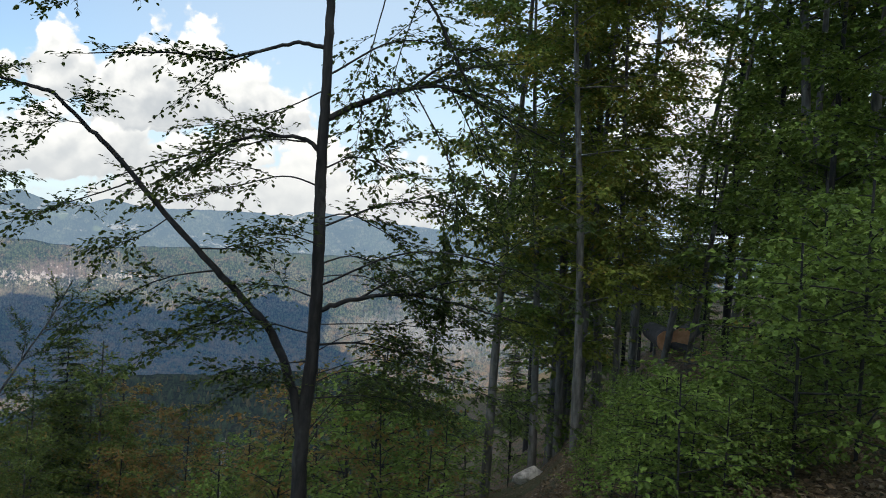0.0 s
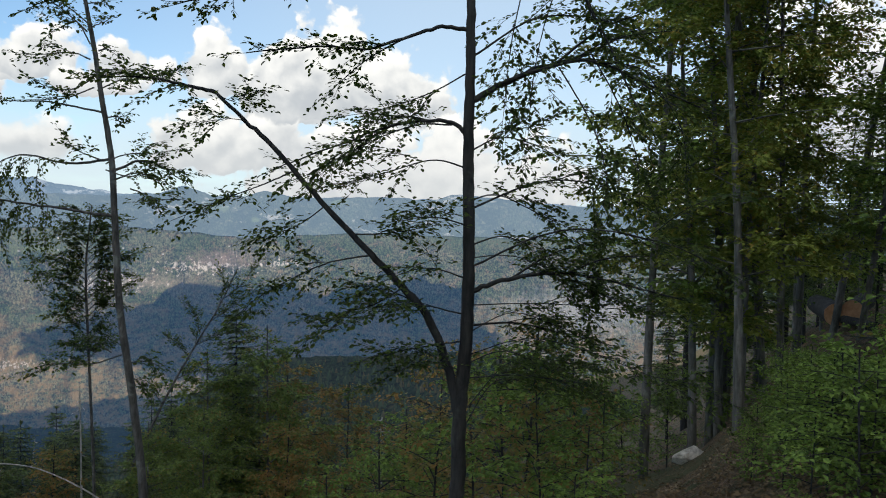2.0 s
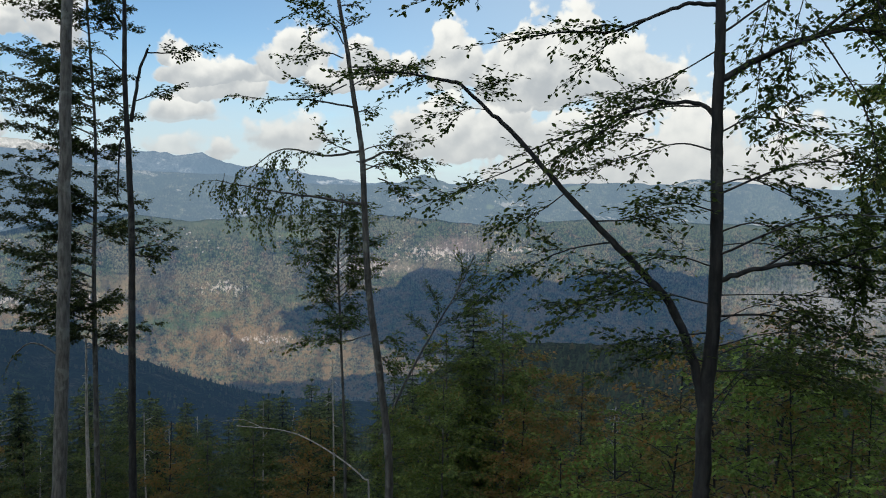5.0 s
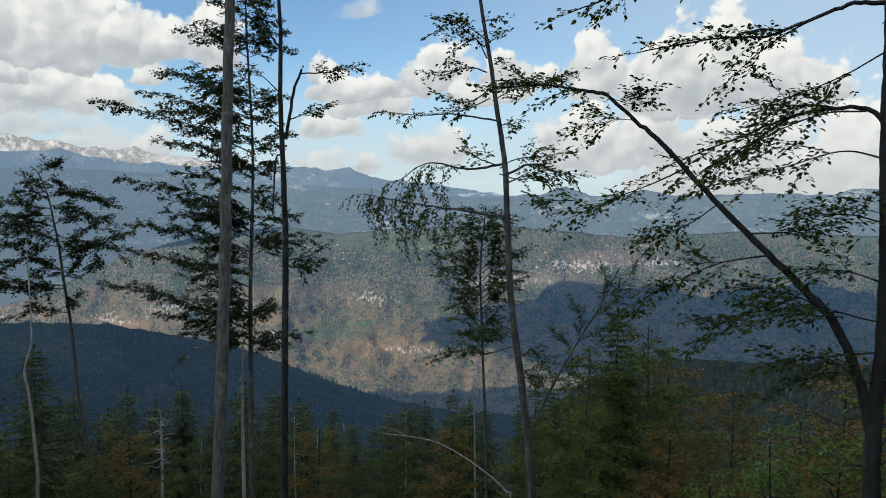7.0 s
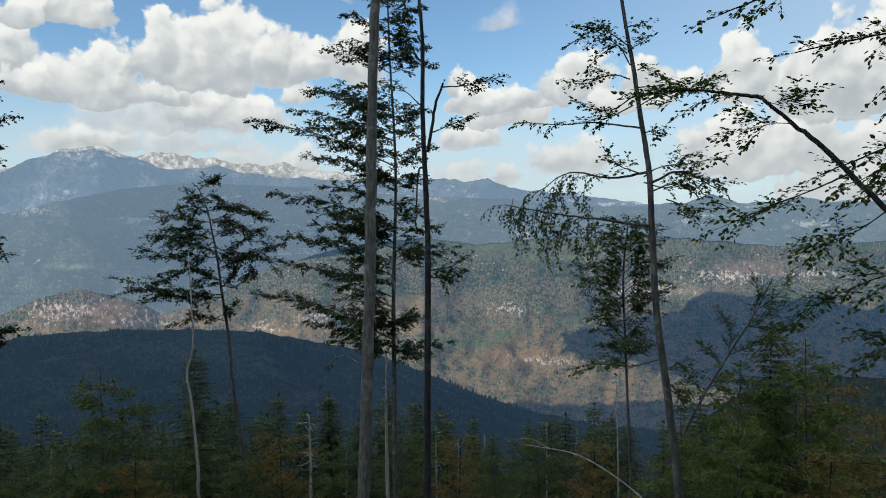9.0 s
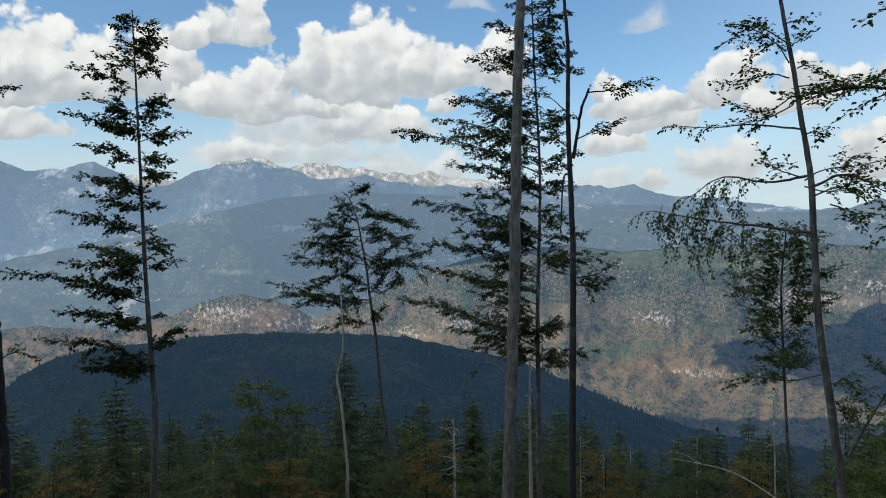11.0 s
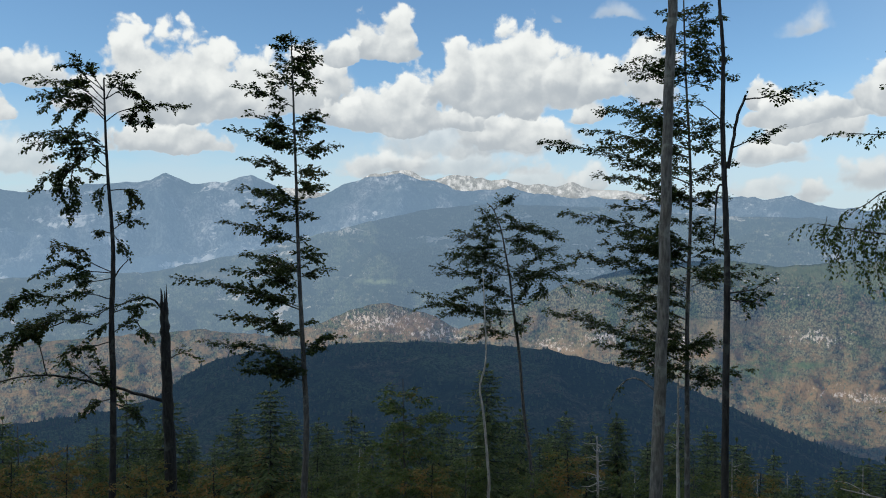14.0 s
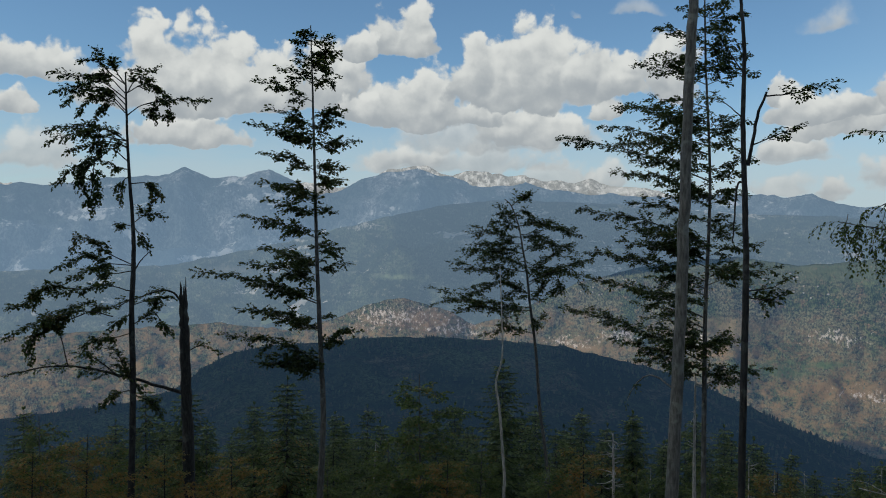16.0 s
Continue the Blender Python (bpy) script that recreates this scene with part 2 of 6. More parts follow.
def far_land(name, cover, rock, air, rock_at=0.6, grain=0.02, fields=0.0, snow=None, low=None, spots=()):
    """Distant wooded land: tree cover of three tones, pale cliffs, some meadows; air: see haze_glow."""
    m, k = material(name)
    at = k.add("ShaderNodeTexCoord").outputs["Object"]
    z = k.add("ShaderNodeSeparateXYZ", at).outputs[2]
    if spots:
        s = k.add("ShaderNodeSeparateXYZ", at)
        az = k.math("MULTIPLY", k.math("ARCTAN2", k.math("MULTIPLY", s.outputs[0], -1.0), s.outputs[1]), 57.29578)
        el = k.math("MULTIPLY", k.math("ARCSINE", k.math("DIVIDE", s.outputs[2], k.vec("LENGTH", at))), 57.29578)
        slope_at = k.add("ShaderNodeCombineXYZ", az, k.math("MULTIPLY", el, 1.5), 0.0).outputs[0]
        big = k.noise(slope_at, 0.33, 5.0, 0.6, 0.4)
        mid = k.noise(slope_at, 1.5, 6.0, 0.68)
        fine = k.noise(k.vec("MULTIPLY", slope_at, (1.0, 0.45, 1.0)), 9.0, 4.0, 0.75)
    else:
        big = k.noise(at, grain * 0.18, 4.0, 0.6, 0.3)
        mid = k.noise(at, grain, 5.0, 0.65)
        fine = k.noise(k.vec("MULTIPLY", at, (1.0, 1.0, 0.45)), grain * 18, 4.0, 0.75)
    c = k.mix(k.step(big, 0.44, 0.58), cover[0], cover[1])
    c = k.mix(k.step(mid, 0.50, 0.66), c, cover[2])
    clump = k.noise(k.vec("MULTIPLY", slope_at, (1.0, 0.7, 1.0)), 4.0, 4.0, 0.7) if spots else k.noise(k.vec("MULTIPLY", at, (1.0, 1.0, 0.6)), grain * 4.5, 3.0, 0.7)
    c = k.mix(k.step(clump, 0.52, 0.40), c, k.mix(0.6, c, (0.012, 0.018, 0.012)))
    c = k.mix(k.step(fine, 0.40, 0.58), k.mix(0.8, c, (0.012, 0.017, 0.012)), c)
    if low:
        band = k.math("ADD", z, k.math("MULTIPLY", k.math("SUBTRACT", big, 0.5), 160.0))
        c = k.mix(k.math("MULTIPLY", k.step(band, low[0], low[1]), k.math("MULTIPLY", k.step(mid, 0.4, 0.6), 0.8)), c, low[2])
    if fields:
        f = k.noise(k.vec("MULTIPLY", at, (1.0, 1.0, 2.0)), grain * 0.55, 2.0, 0.4)
        c = k.mix(k.step(f, 1 - fields, 1.03 - fields), c, (0.16, 0.19, 0.08))
    crag = k.noise(k.vec("MULTIPLY", at, (1.0, 1.0, 2.6)), grain * 0.5, 6.0, 0.68, 0.6)
    speck = k.noise(k.vec("MULTIPLY", at, (1.0, 1.0, 0.5)), grain * 5, 3.0, 0.7)
    r = k.step(k.math("ADD", crag, k.math("MULTIPLY", k.math("SUBTRACT", speck, 0.5), 0.35)), rock_at, rock_at + 0.06)
    c = k.mix(r, c, rock)
    if spots:
        place = k.add("ShaderNodeCombineXYZ", az, el, 0.0).outputs[0]
        place = k.vec("ADD", place, k.vec("MULTIPLY", k.vec("SUBTRACT", k.noise(at, grain * 0.9, 4.0, 0.6, colour=True), (0.5, 0.5, 0.5)), (3.0, 1.2, 0.0)))
        broken = k.noise(k.vec("MULTIPLY", slope_at, (1.0, 0.42, 1.0)), 4.5, 5.0, 0.75)
        for a, e, wa, we, colour in spots:
            d = k.vec("LENGTH", k.vec("MULTIPLY_ADD", place, (1 / wa, 1 / we, 0), (-a / wa, -e / we, 0)))
            here = k.math("ADD", k.math("SUBTRACT", 1.0, d), k.math("MULTIPLY", k.math("SUBTRACT", broken, 0.535 if colour[0] > 0.4 else 0.5), 10.0 if colour[0] > 0.4 else 2.5))
            c = k.mix(k.math("MULTIPLY", k.step(here, 0.1, 1.1), 0.88), c, colour)
    if snow:
        line = k.math("ADD", z, k.math("MULTIPLY", k.math("SUBTRACT", crag, 0.5), snow[1]))
        s = k.math("MULTIPLY", k.step(line, snow[0], snow[0] + snow[2]), k.step(speck, snow[3], snow[3] + 0.26))
        c = k.mix(s, c, (0.92, 0.87, 0.83))
    s = finish(k, c, 0.95, k.math("ADD", k.math("MULTIPLY", fine, 0.8), mid), 0.8, 0.12 / grain, specular=0.0)
    k.add("ShaderNodeOutputMaterial", haze_glow(k, s, air))
    return m


def far_trees(name, tones, air, low=None):
    """Far tree crowns, each of one of the tones, with the haze air mixed in as glow."""
    m, k = material(name)
    rnd = k.add("ShaderNodeNewGeometry").outputs["Random Per Island"]
    at = k.add("ShaderNodeTexCoord").outputs["Object"]
    patch = k.noise(at, 0.006, 3.0, 0.6)
    pick = k.math("ADD", k.math("MULTIPLY", rnd, 0.5), k.math("MULTIPLY", patch, 0.6))
    c = k.mix(k.step(pick, 0.35, 0.5), tones[0], tones[1])
    c = k.mix(k.step(pick, 0.58, 0.72), c, tones[2])
    if low:
        z = k.add("ShaderNodeSeparateXYZ", at).outputs[2]
        band = k.math("ADD", z, k.math("MULTIPLY", k.math("SUBTRACT", k.noise(at, 0.0025, 4.0, 0.6, 0.3), 0.5), 160.0))
        c = k.mix(k.math("MULTIPLY", k.step(band, low[0], low[1]), k.step(rnd, 0.55, 0.6)), c, low[2])
    c = k.mix(k.math("MULTIPLY", k.math("FRACT", k.math("MULTIPLY", rnd, 31.7)), 0.4), c, (0.03, 0.04, 0.025))
    s = finish(k, c, 0.95, specular=0.0)
    k.add("ShaderNodeOutputMaterial", haze_glow(k, s, air))
    return m


def plain(name, a, b, scale, rough=0.9, bump=0.4):
    m, k = material(name)
    at = k.add("ShaderNodeTexCoord").outputs["Object"]
    n = k.noise(at, scale, 6.0, 0.65)
    k.add("ShaderNodeOutputMaterial", finish(k, k.mix(k.step(n, 0.3, 0.7), a, b), rough, n, bump, 0.02))
    return m


BARK = bark("beech_bark", (0.045, 0.043, 0.038), (0.13, 0.126, 0.115), 1.0, 0.35)
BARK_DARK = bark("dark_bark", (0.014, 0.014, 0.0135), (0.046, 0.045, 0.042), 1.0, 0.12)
BARK_GREY = bark("grey_beech_bark", (0.07, 0.068, 0.06), (0.19, 0.185, 0.168), 1.0, 0.4)
BARK_PALE = bark("weathered_wood", (0.22, 0.205, 0.18), (0.50, 0.47, 0.42), 1.0, 0.1)
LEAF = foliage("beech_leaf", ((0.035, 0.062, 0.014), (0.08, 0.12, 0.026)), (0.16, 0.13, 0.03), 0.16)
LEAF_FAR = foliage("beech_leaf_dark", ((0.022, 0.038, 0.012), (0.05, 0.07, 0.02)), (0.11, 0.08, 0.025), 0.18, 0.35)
LEAF_WOOD = foliage("woodland_leaf", ((0.075, 0.13, 0.024), (0.25, 0.37, 0.07)), (0.27, 0.20, 0.045), 0.17, 0.38)
LEAF_SLOPE = foliage("slope_leaf", ((0.075, 0.125, 0.03), (0.22, 0.29, 0.068)), (0.27, 0.19, 0.05), 0.24, 0.38)
LEAF_RUST = foliage("rust_leaf", ((0.15, 0.155, 0.042), (0.25, 0.21, 0.06)), (0.33, 0.18, 0.06), 0.42)
LEAF_GOLD = foliage("golden_leaf", ((0.15, 0.21, 0.035), (0.34, 0.38, 0.075)), (0.42, 0.30, 0.06), 0.26, 0.42)
NEEDLE = foliage("spruce_needle", ((0.05, 0.08, 0.036), (0.165, 0.205, 0.08)), (0.22, 0.17, 0.055), 0.18, 0.3)
LEAF_DIM = foliage("dim_slope_leaf", ((0.055, 0.09, 0.026), (0.15, 0.195, 0.055)), (0.21, 0.15, 0.045), 0.24, 0.38)
FLOOR = litter()
ROCK = plain("limestone", (0.30, 0.275, 0.235), (0.72, 0.68, 0.61), 7.0)
LOG_END = plain("cut_wood", (0.45, 0.21, 0.10), (0.66, 0.38, 0.21), 5.0)
# For the unseen shade clouds: blocks the sun, passes it on as soft fill
VAPOUR, _k = material("cloud_vapour")
_k.add("ShaderNodeOutputMaterial", _k.add("ShaderNodeMixShader", 0.8, _k.add("ShaderNodeBsdfDiffuse", (0.9, 0.9, 0.9, 1)).outputs[0],
                                         _k.add("ShaderNodeBsdfTranslucent", (0.93, 0.94, 0.96, 1)).outputs[0]).outputs[0])

# For the unseen valley clouds: passes little, so their shadows stay deep
THICK_VAPOUR, _k = material("dense_cloud_vapour")
_k.add("ShaderNodeOutputMaterial", _k.add("ShaderNodeMixShader", 0.5, _k.add("ShaderNodeBsdfDiffuse", (0.9, 0.9, 0.9, 1)).outputs[0],
                                         _k.add("ShaderNodeBsdfTranslucent", (0.22, 0.25, 0.3, 1)).outputs[0]).outputs[0])

# ---------------------------------------------------------------- mesh helpers


def mesh_of(name, verts, faces, mat, smooth=False):
    """A mesh from vertices (n, 3) and faces of one size (m, k)."""
    verts, faces = np.asarray(verts, np.float32), np.asarray(faces, np.int32)
    me = bpy.data.meshes.new(name)
    n, k = faces.shape
    me.vertices.add(len(verts))
    me.vertices.foreach_set("co", verts.ravel())
    me.loops.add(n * k)
    me.loops.foreach_set("vertex_index", faces.ravel())
    me.polygons.add(n)
    me.polygons.foreach_set("loop_start", np.arange(0, n * k, k, dtype=np.int32))
    me.polygons.foreach_set("loop_total", np.full(n, k, np.int32))
    me.update(calc_edges=True)
    me.validate()
    me.polygons.foreach_set("use_smooth", np.full(n, smooth))
    me.materials.append(mat)
    return me


def part(name, me, parent, label=""):
    ob = new(name, me)
    ob.parent = parent
    return tagged(ob, label)


def thing(name, label, category, where=None, group="", kind=""):
    ob = new(name)
    ob.empty_display_size = 0.2
    if where is not None:
        ob.matrix_basis = where
    return tagged(ob, label, category, group, kind)


def smooth_path(points, per=5):
    """Points along a Catmull-Rom curve through the given ones."""
    p = np.asarray(points, float)
    p = np.vstack([2 * p[0] - p[1], p, 2 * p[-1] - p[-2]])
    out = []
    for i in range(1, len(p) - 2):
        for u in np.arange(per) / per:
            a, b, c, d = p[i - 1:i + 3]
            out.append(0.5 * (2 * b + (c - a) * u + (2 * a - 5 * b + 4 * c - d) * u * u + (3 * b - a - 3 * c + d) * u ** 3))
    out.append(p[-2])
    return np.array(out)


class Wood:
    """Tapered round stems, gathered into one mesh. fine: whether the thinnest twigs are made too."""

    def __init__(self, fine=True):
        self.v, self.f, self.n, self.fine = [], [], 0, fine

    def stem(self, path, r0, r1, sides=6, power=1.0, knots=0.0, rng=None):
        path = np.asarray(path, float)
        m = len(path)
        t = np.gradient(path, axis=0)
        t /= np.linalg.norm(t, axis=1)[:, None] + 1e-9
        ref = np.array([0.0, 1.0, 0.0]) if abs(t[0, 1]) < 0.8 else np.array([1.0, 0.0, 0.0])
        a = np.cross(t, ref)
        a /= np.linalg.norm(a, axis=1)[:, None] + 1e-9
        b = np.cross(t, a)
        r = r0 + (r1 - r0) * np.linspace(0, 1, m) ** power
        if knots and rng is not None:
            r = r * (1 + knots * rng.uniform(-1, 1, m))
        ang = np.arange(sides) * 2 * math.pi / sides
        ring = path[:, None] + r[:, None, None] * (np.cos(ang)[None, :, None] * a[:, None] + np.sin(ang)[None, :, None] * b[:, None])
        self.v.append(ring.reshape(-1, 3))
        i = np.arange(m - 1)[:, None] * sides + np.arange(sides)[None]
        j = np.arange(m - 1)[:, None] * sides + (np.arange(sides)[None] + 1) % sides
        self.f.append(np.stack([i, j, j + sides, i + sides], -1).reshape(-1, 4) + self.n)
        self.n += m * sides

    def mesh(self, name, mat):
        return mesh_of(name, np.vstack(self.v), np.vstack(self.f), mat, True)


class Leaves:
    """Single leaves, gathered into one mesh."""

    def __init__(self):
        self.at, self.axis, self.up, self.size = [], [], [], []

    def add(self, at, axis, up, size):
        """One leaf or many."""
        for store, v in ((self.at, at), (self.axis, axis), (self.up, up)):
            store.append(np.reshape(v, (-1, 3)))
        self.size.append(np.reshape(size, -1))

    def mesh(self, name, mat, full=True, width=0.62):
        p, a, u = np.vstack(self.at), np.vstack(self.axis), np.vstack(self.up)
        s = np.concatenate(self.size)[:, None]
        a = a / (np.linalg.norm(a, axis=1)[:, None] + 1e-9)
        side = np.cross(a, u)
        side /= np.linalg.norm(side, axis=1)[:, None] + 1e-9
        u = np.cross(side, a)
        w = width * 0.5

        def spot(x, y, z):
            return p + s * (a * x + side * y * w + u * z)
        if full:
            v = np.stack([spot(0, 0, 0), spot(0.3, 0.92, 0.08), spot(0.68, 0.85, 0.05), spot(1, 0, -0.1), spot(0.68, -0.85, 0.05), spot(0.3, -0.92, 0.08)], 1)
            f = np.array([[0, 1, 2, 3], [0, 3, 4, 5]])
        else:
            v = np.stack([spot(0, 0, 0), spot(0.45, 1, 0.1), spot(1, 0, -0.08), spot(0.45, -1, 0.1)], 1)
            f = np.array([[0, 1, 2, 3]])
        n = len(p)
        f = (f[None] + (np.arange(n) * v.shape[1])[:, None, None]).reshape(-1, 4)
        return mesh_of(name, v.reshape(-1, 3), f, mat)


UP = np.array([0.0, 0.0, 1.0])


def unit(v):
    return v / (np.linalg.norm(v) + 1e-9)


def twig(rng, wood, leaves, start, way, length, size, droop, r, order=1, thick=1.0):
    """A thin leafy twig with its side twigs, lying rather flat. thick: how closely the leaves sit."""
    n = 5
    pts = [start]
    d = unit(way)
    for i in range(n):
        d = unit(d + np.array([rng.normal(0, 0.10), rng.normal(0, 0.10), rng.normal(0, 0.06) - droop * 0.14]))
        pts.append(pts[-1] + d * length / n)
    pts = np.array(pts)
    if wood.fine:
        wood.stem(pts, r, r * 0.35, 3)
    elif order and wood.fine is False:
        wood.stem(pts[[0, 2, 5]], r, r * 0.35, 3)
    m = max(2, int(thick * length / (size * 0.55)))
    u = (np.arange(m) + rng.random(m)) / m
    i = np.minimum(n - 1, (u * n).astype(int))
    seg = pts[i + 1] - pts[i]
    at = pts[i] + seg * (u * n - i)[:, None]
    t = seg / (np.linalg.norm(seg, axis=1)[:, None] + 1e-9)
    s = np.cross(t, UP)
    s /= np.linalg.norm(s, axis=1)[:, None] + 1e-9
    side = np.where(np.arange(m) % 2, 1.0, -1.0)
    axis = t * 0.75 + s * (side * 0.6)[:, None] + UP * (rng.normal(0, 0.2, m) - 0.02 - 0.3 * droop)[:, None]
    leaves.add(at + rng.normal(0, size * 0.25, (m, 3)), axis, UP + rng.normal(0, 0.42, (m, 3)), size * rng.uniform(0.6, 1.15, m))
    if order and length > size * 3:
        side = 1
        for u in np.arange(0.2, 0.95, max(0.11, size * 1.3 / (length * thick))):
            i = min(n - 1, int(u * n))
            t = unit(pts[i + 1] - pts[i])
            s = unit(np.cross(t, UP))
            side = -side
            twig(rng, wood, leaves, pts[i] + (pts[i + 1] - pts[i]) * (u * n - i), t * 0.65 + s * side * 0.75 + UP * rng.normal(-0.05, 0.35),
                 length * (0.6 - 0.3 * u) * rng.uniform(0.7, 1.2), size, droop, r * 0.6, order - 1, thick)


def limb(rng, wood, leaves, points, r0, size=0.07, reach=0.5, gap=0.16, bare=0.25, droop=0.3, per=6, sides=6, tip=0.25, thick=1.0, forks=0, tilt=0.5):
    """A limb through the given points, with leafy twigs from 'bare' of its length on."""
    path = smooth_path(points, per)
    path[1:-1] += rng.normal(0, r0 * 0.2, path[1:-1].shape)
    wood.stem(path, r0, r0 * tip, sides)
    seg = np.linalg.norm(np.diff(path, axis=0), axis=1)
    total = seg.sum()
    cum = np.concatenate([[0], np.cumsum(seg)])
    for q in range(forks):
        i = int(len(seg) * (0.3 + 0.5 * (q + rng.random()) / forks))
        t = unit(path[i + 1] - path[i])
        h = unit(np.cross(t, UP) + 1e-6)
        away = t * 0.85 + h * rng.choice((-1, 1)) * rng.uniform(0.1, 0.7) + UP * rng.normal(0.0, 0.3)
        far = path[i] + unit(away) * total * rng.uniform(0.28, 0.48)
        mid = (path[i] + far) / 2 + UP * total * 0.03
        limb(rng, wood, leaves, [path[i], mid, far], r0 * 0.45, size, reach * 0.8, gap, 0.15, droop, 4, 4, tip, thick, 0, tilt)
    side = 1
    s = bare * total
    while s < total:
        i = min(len(seg) - 1, int(np.searchsorted(cum, s) - 1))
        i = max(i, 0)
        at = path[i] + (path[i + 1] - path[i]) * ((s - cum[i]) / (seg[i] + 1e-9))
        t = unit(path[i + 1] - path[i])
        h = np.cross(t, UP)
        h = unit(h) if np.linalg.norm(h) > 0.2 else unit(np.array([rng.normal(), rng.normal(), 0]))
        side = -side
        roll = rng.normal(0.0, tilt)
        h = h * math.cos(roll) + np.cross(h, t) * math.sin(roll)
        way = t * rng.uniform(0.5, 1.0) + h * side * rng.uniform(0.35, 0.9) + UP * rng.normal(0.0, 0.15)
        u = s / total
        twig(rng, wood, leaves, at, way, reach * rng.uniform(0.55, 1.1) * (1.05 - 0.6 * u), size, droop, max(0.0034, r0 * 0.16), 1, thick)
        s += gap * rng.uniform(0.6, 1.4)
    twig(rng, wood, leaves, path[-1], path[-1] - path[-3], reach * 0.5, size, droop, max(0.002, r0 * 0.14), 1, thick)


def deep(rng, flat, y0=0.0, spread=0.6):
    """Gives a limb drawn in a plane its depth: the further it reaches, the further it also runs to or fro."""
    k = rng.uniform(0.25, 1.0) * spread * (1 if rng.random() < 0.5 else -1)
    x0 = flat[0][0]
    return [(x, y0 + k * abs(x - x0), z) for x, z in flat]


# ---------------------------------------------------------------- ground


def slope(az):
    """How steeply the ground falls away in the direction az degrees left of north."""
    return float(np.interp(az, [-180, -120, -60, -30, -16, -10, -7, 20, 60, 95, 130, 180],
                           [-0.3, -0.15, -0.05, 0.0, 0.055, 0.14, 0.21, 0.46, 0.47, 0.40, 0.05, -0.3]))


def ground_z(x, y):
    r = math.hypot(x, y)
    az = math.degrees(math.atan2(-x, y))
    k = slope(az)
    fall = k * max(0.0, r - 2.0)
    if k > 0:
        fall = 420 * (1 - math.exp(-fall / 420)) if fall < 4000 else 420
    else:
        fall = max(fall, -250.0)
    rough = 0.12 * noise.noise(Vector((x * 0.35, y * 0.35, 0))) + min(r, 200) * 0.012 * noise.noise(Vector((x * 0.05, y * 0.05, 3.0)))
    return -fall + rough * min(1.0, r / 3.0)


def at_az(az, d):
    return -math.sin(radians(az)) * d, math.cos(radians(az)) * d


def build_ground():
    azs = np.arange(-180, 180, 1.5)
    rs = np.concatenate([[0.02], np.geomspace(0.4, 4900, 110)])
    v = []
    for r in rs:
        for a in azs:
            x, y = at_az(a, r)
            v.append((x, y, ground_z(x, y)))
    n = len(azs)
    i = np.arange(len(rs) - 1)[:, None] * n + np.arange(n)[None]
    j = np.arange(len(rs) - 1)[:, None] * n + (np.arange(n)[None] + 1) % n
    f = np.stack([i, i + n, j + n, j], -1).reshape(-1, 4)
    ob = new("ground", mesh_of("ground", v, f, FLOOR, True))
    tagged(ob, "steep leaf-strewn forest floor falling into the valley", "ground", kind="structure")


build_ground()

# ---------------------------------------------------------------- the far land, ridge behind ridge
# crest of each ridge: azimuth left of north, elevation seen from the eye, in degrees
CREST_NEAR = [(60, -20.0), (40, -19.0), (32, -16.5), (27.7, -13.0), (24.5, -10.6), (22.3, -9.9), (19.5, -9.7), (14.1, -9.6), (10.2, -9.3), (5.5, -9.4), (1.5, -10.4), (-3, -12.0), (-40, -12.0)]
CREST_SHADED = [(110, -11.5), (92, -11.0), (86, -10.6), (83.2, -9.8), (81.4, -8.5), (79.7, -7.7), (77.5, -7.3), (74.2, -7.15), (70.4, -6.8), (65.7, -6.8), (61.1, -7.0), (57.2, -7.3), (53.1, -8.2),
                (49.8, -8.9), (46.2, -10.3), (42.8, -11.7), (39.6, -12.7), (34.7, -13.6), (25, -14.0), (-40, -14)]
CREST_SUNLIT = [(110, -5.6), (93.6, -6.2), (84.8, -5.9), (80.9, -5.7), (75.7, -6.3), (72.7, -5.4), (70.8, -4.6), (68.5, -4.1), (65.7, -4.8), (63.4, -5.9),
                (61.1, -5.3), (58.8, -4.1), (56.5, -3.0), (51.7, -1.7), (46.3, -1.1), (42.5, -1.6), (38.6, -1.2), (30.9, -1.0), (23.3, -1.7), (16.1, -1.3),
                (2.9, -1.5), (-50, -1.5)]
CREST_PLATEAU = [(110, -2.2), (93.6, -2.2), (83.8, -1.9), (78.3, -0.8), (74.2, 0.2), (69.6, 1.4), (65.8, 2.2), (62.3, 2.6), (57.3, 2.5), (53.5, 2.3), (46, 1.7),
                 (40.6, 1.5), (36.3, 1.0), (30.9, 0.9), (28.8, 1.1), (27.1, 1.7), (25.2, 1.0), (23.4, 1.0), (21.9, 1.5), (19.7, 1.0), (14.6, 1.2), (10.4, 1.1),
                 (8.7, 1.5), (1.8, 0.8), (-50, 0.8)]
CREST_BLUE = [(110, 3.4), (93.6, 3.1), (90.5, 3.2), (87.2, 3.7), (83.8, 4.0), (82.9, 4.5), (80.9, 3.8), (78.7, 4.2), (77.3, 4.5), (74.2, 2.9), (72.7, 3.1), (71.2, 4.0),
              (69.3, 4.5), (67.3, 4.6), (65.0, 4.2), (63.1, 3.4), (60.0, 3.8), (58.8, 3.4), (55.4, 3.0), (50.6, 2.8), (45.7, 3.0), (43.6, 2.7), (41.8, 2.9),
              (40.4, 2.3), (37.7, 2.0), (30.9, 1.1), (-50, 0.5)]
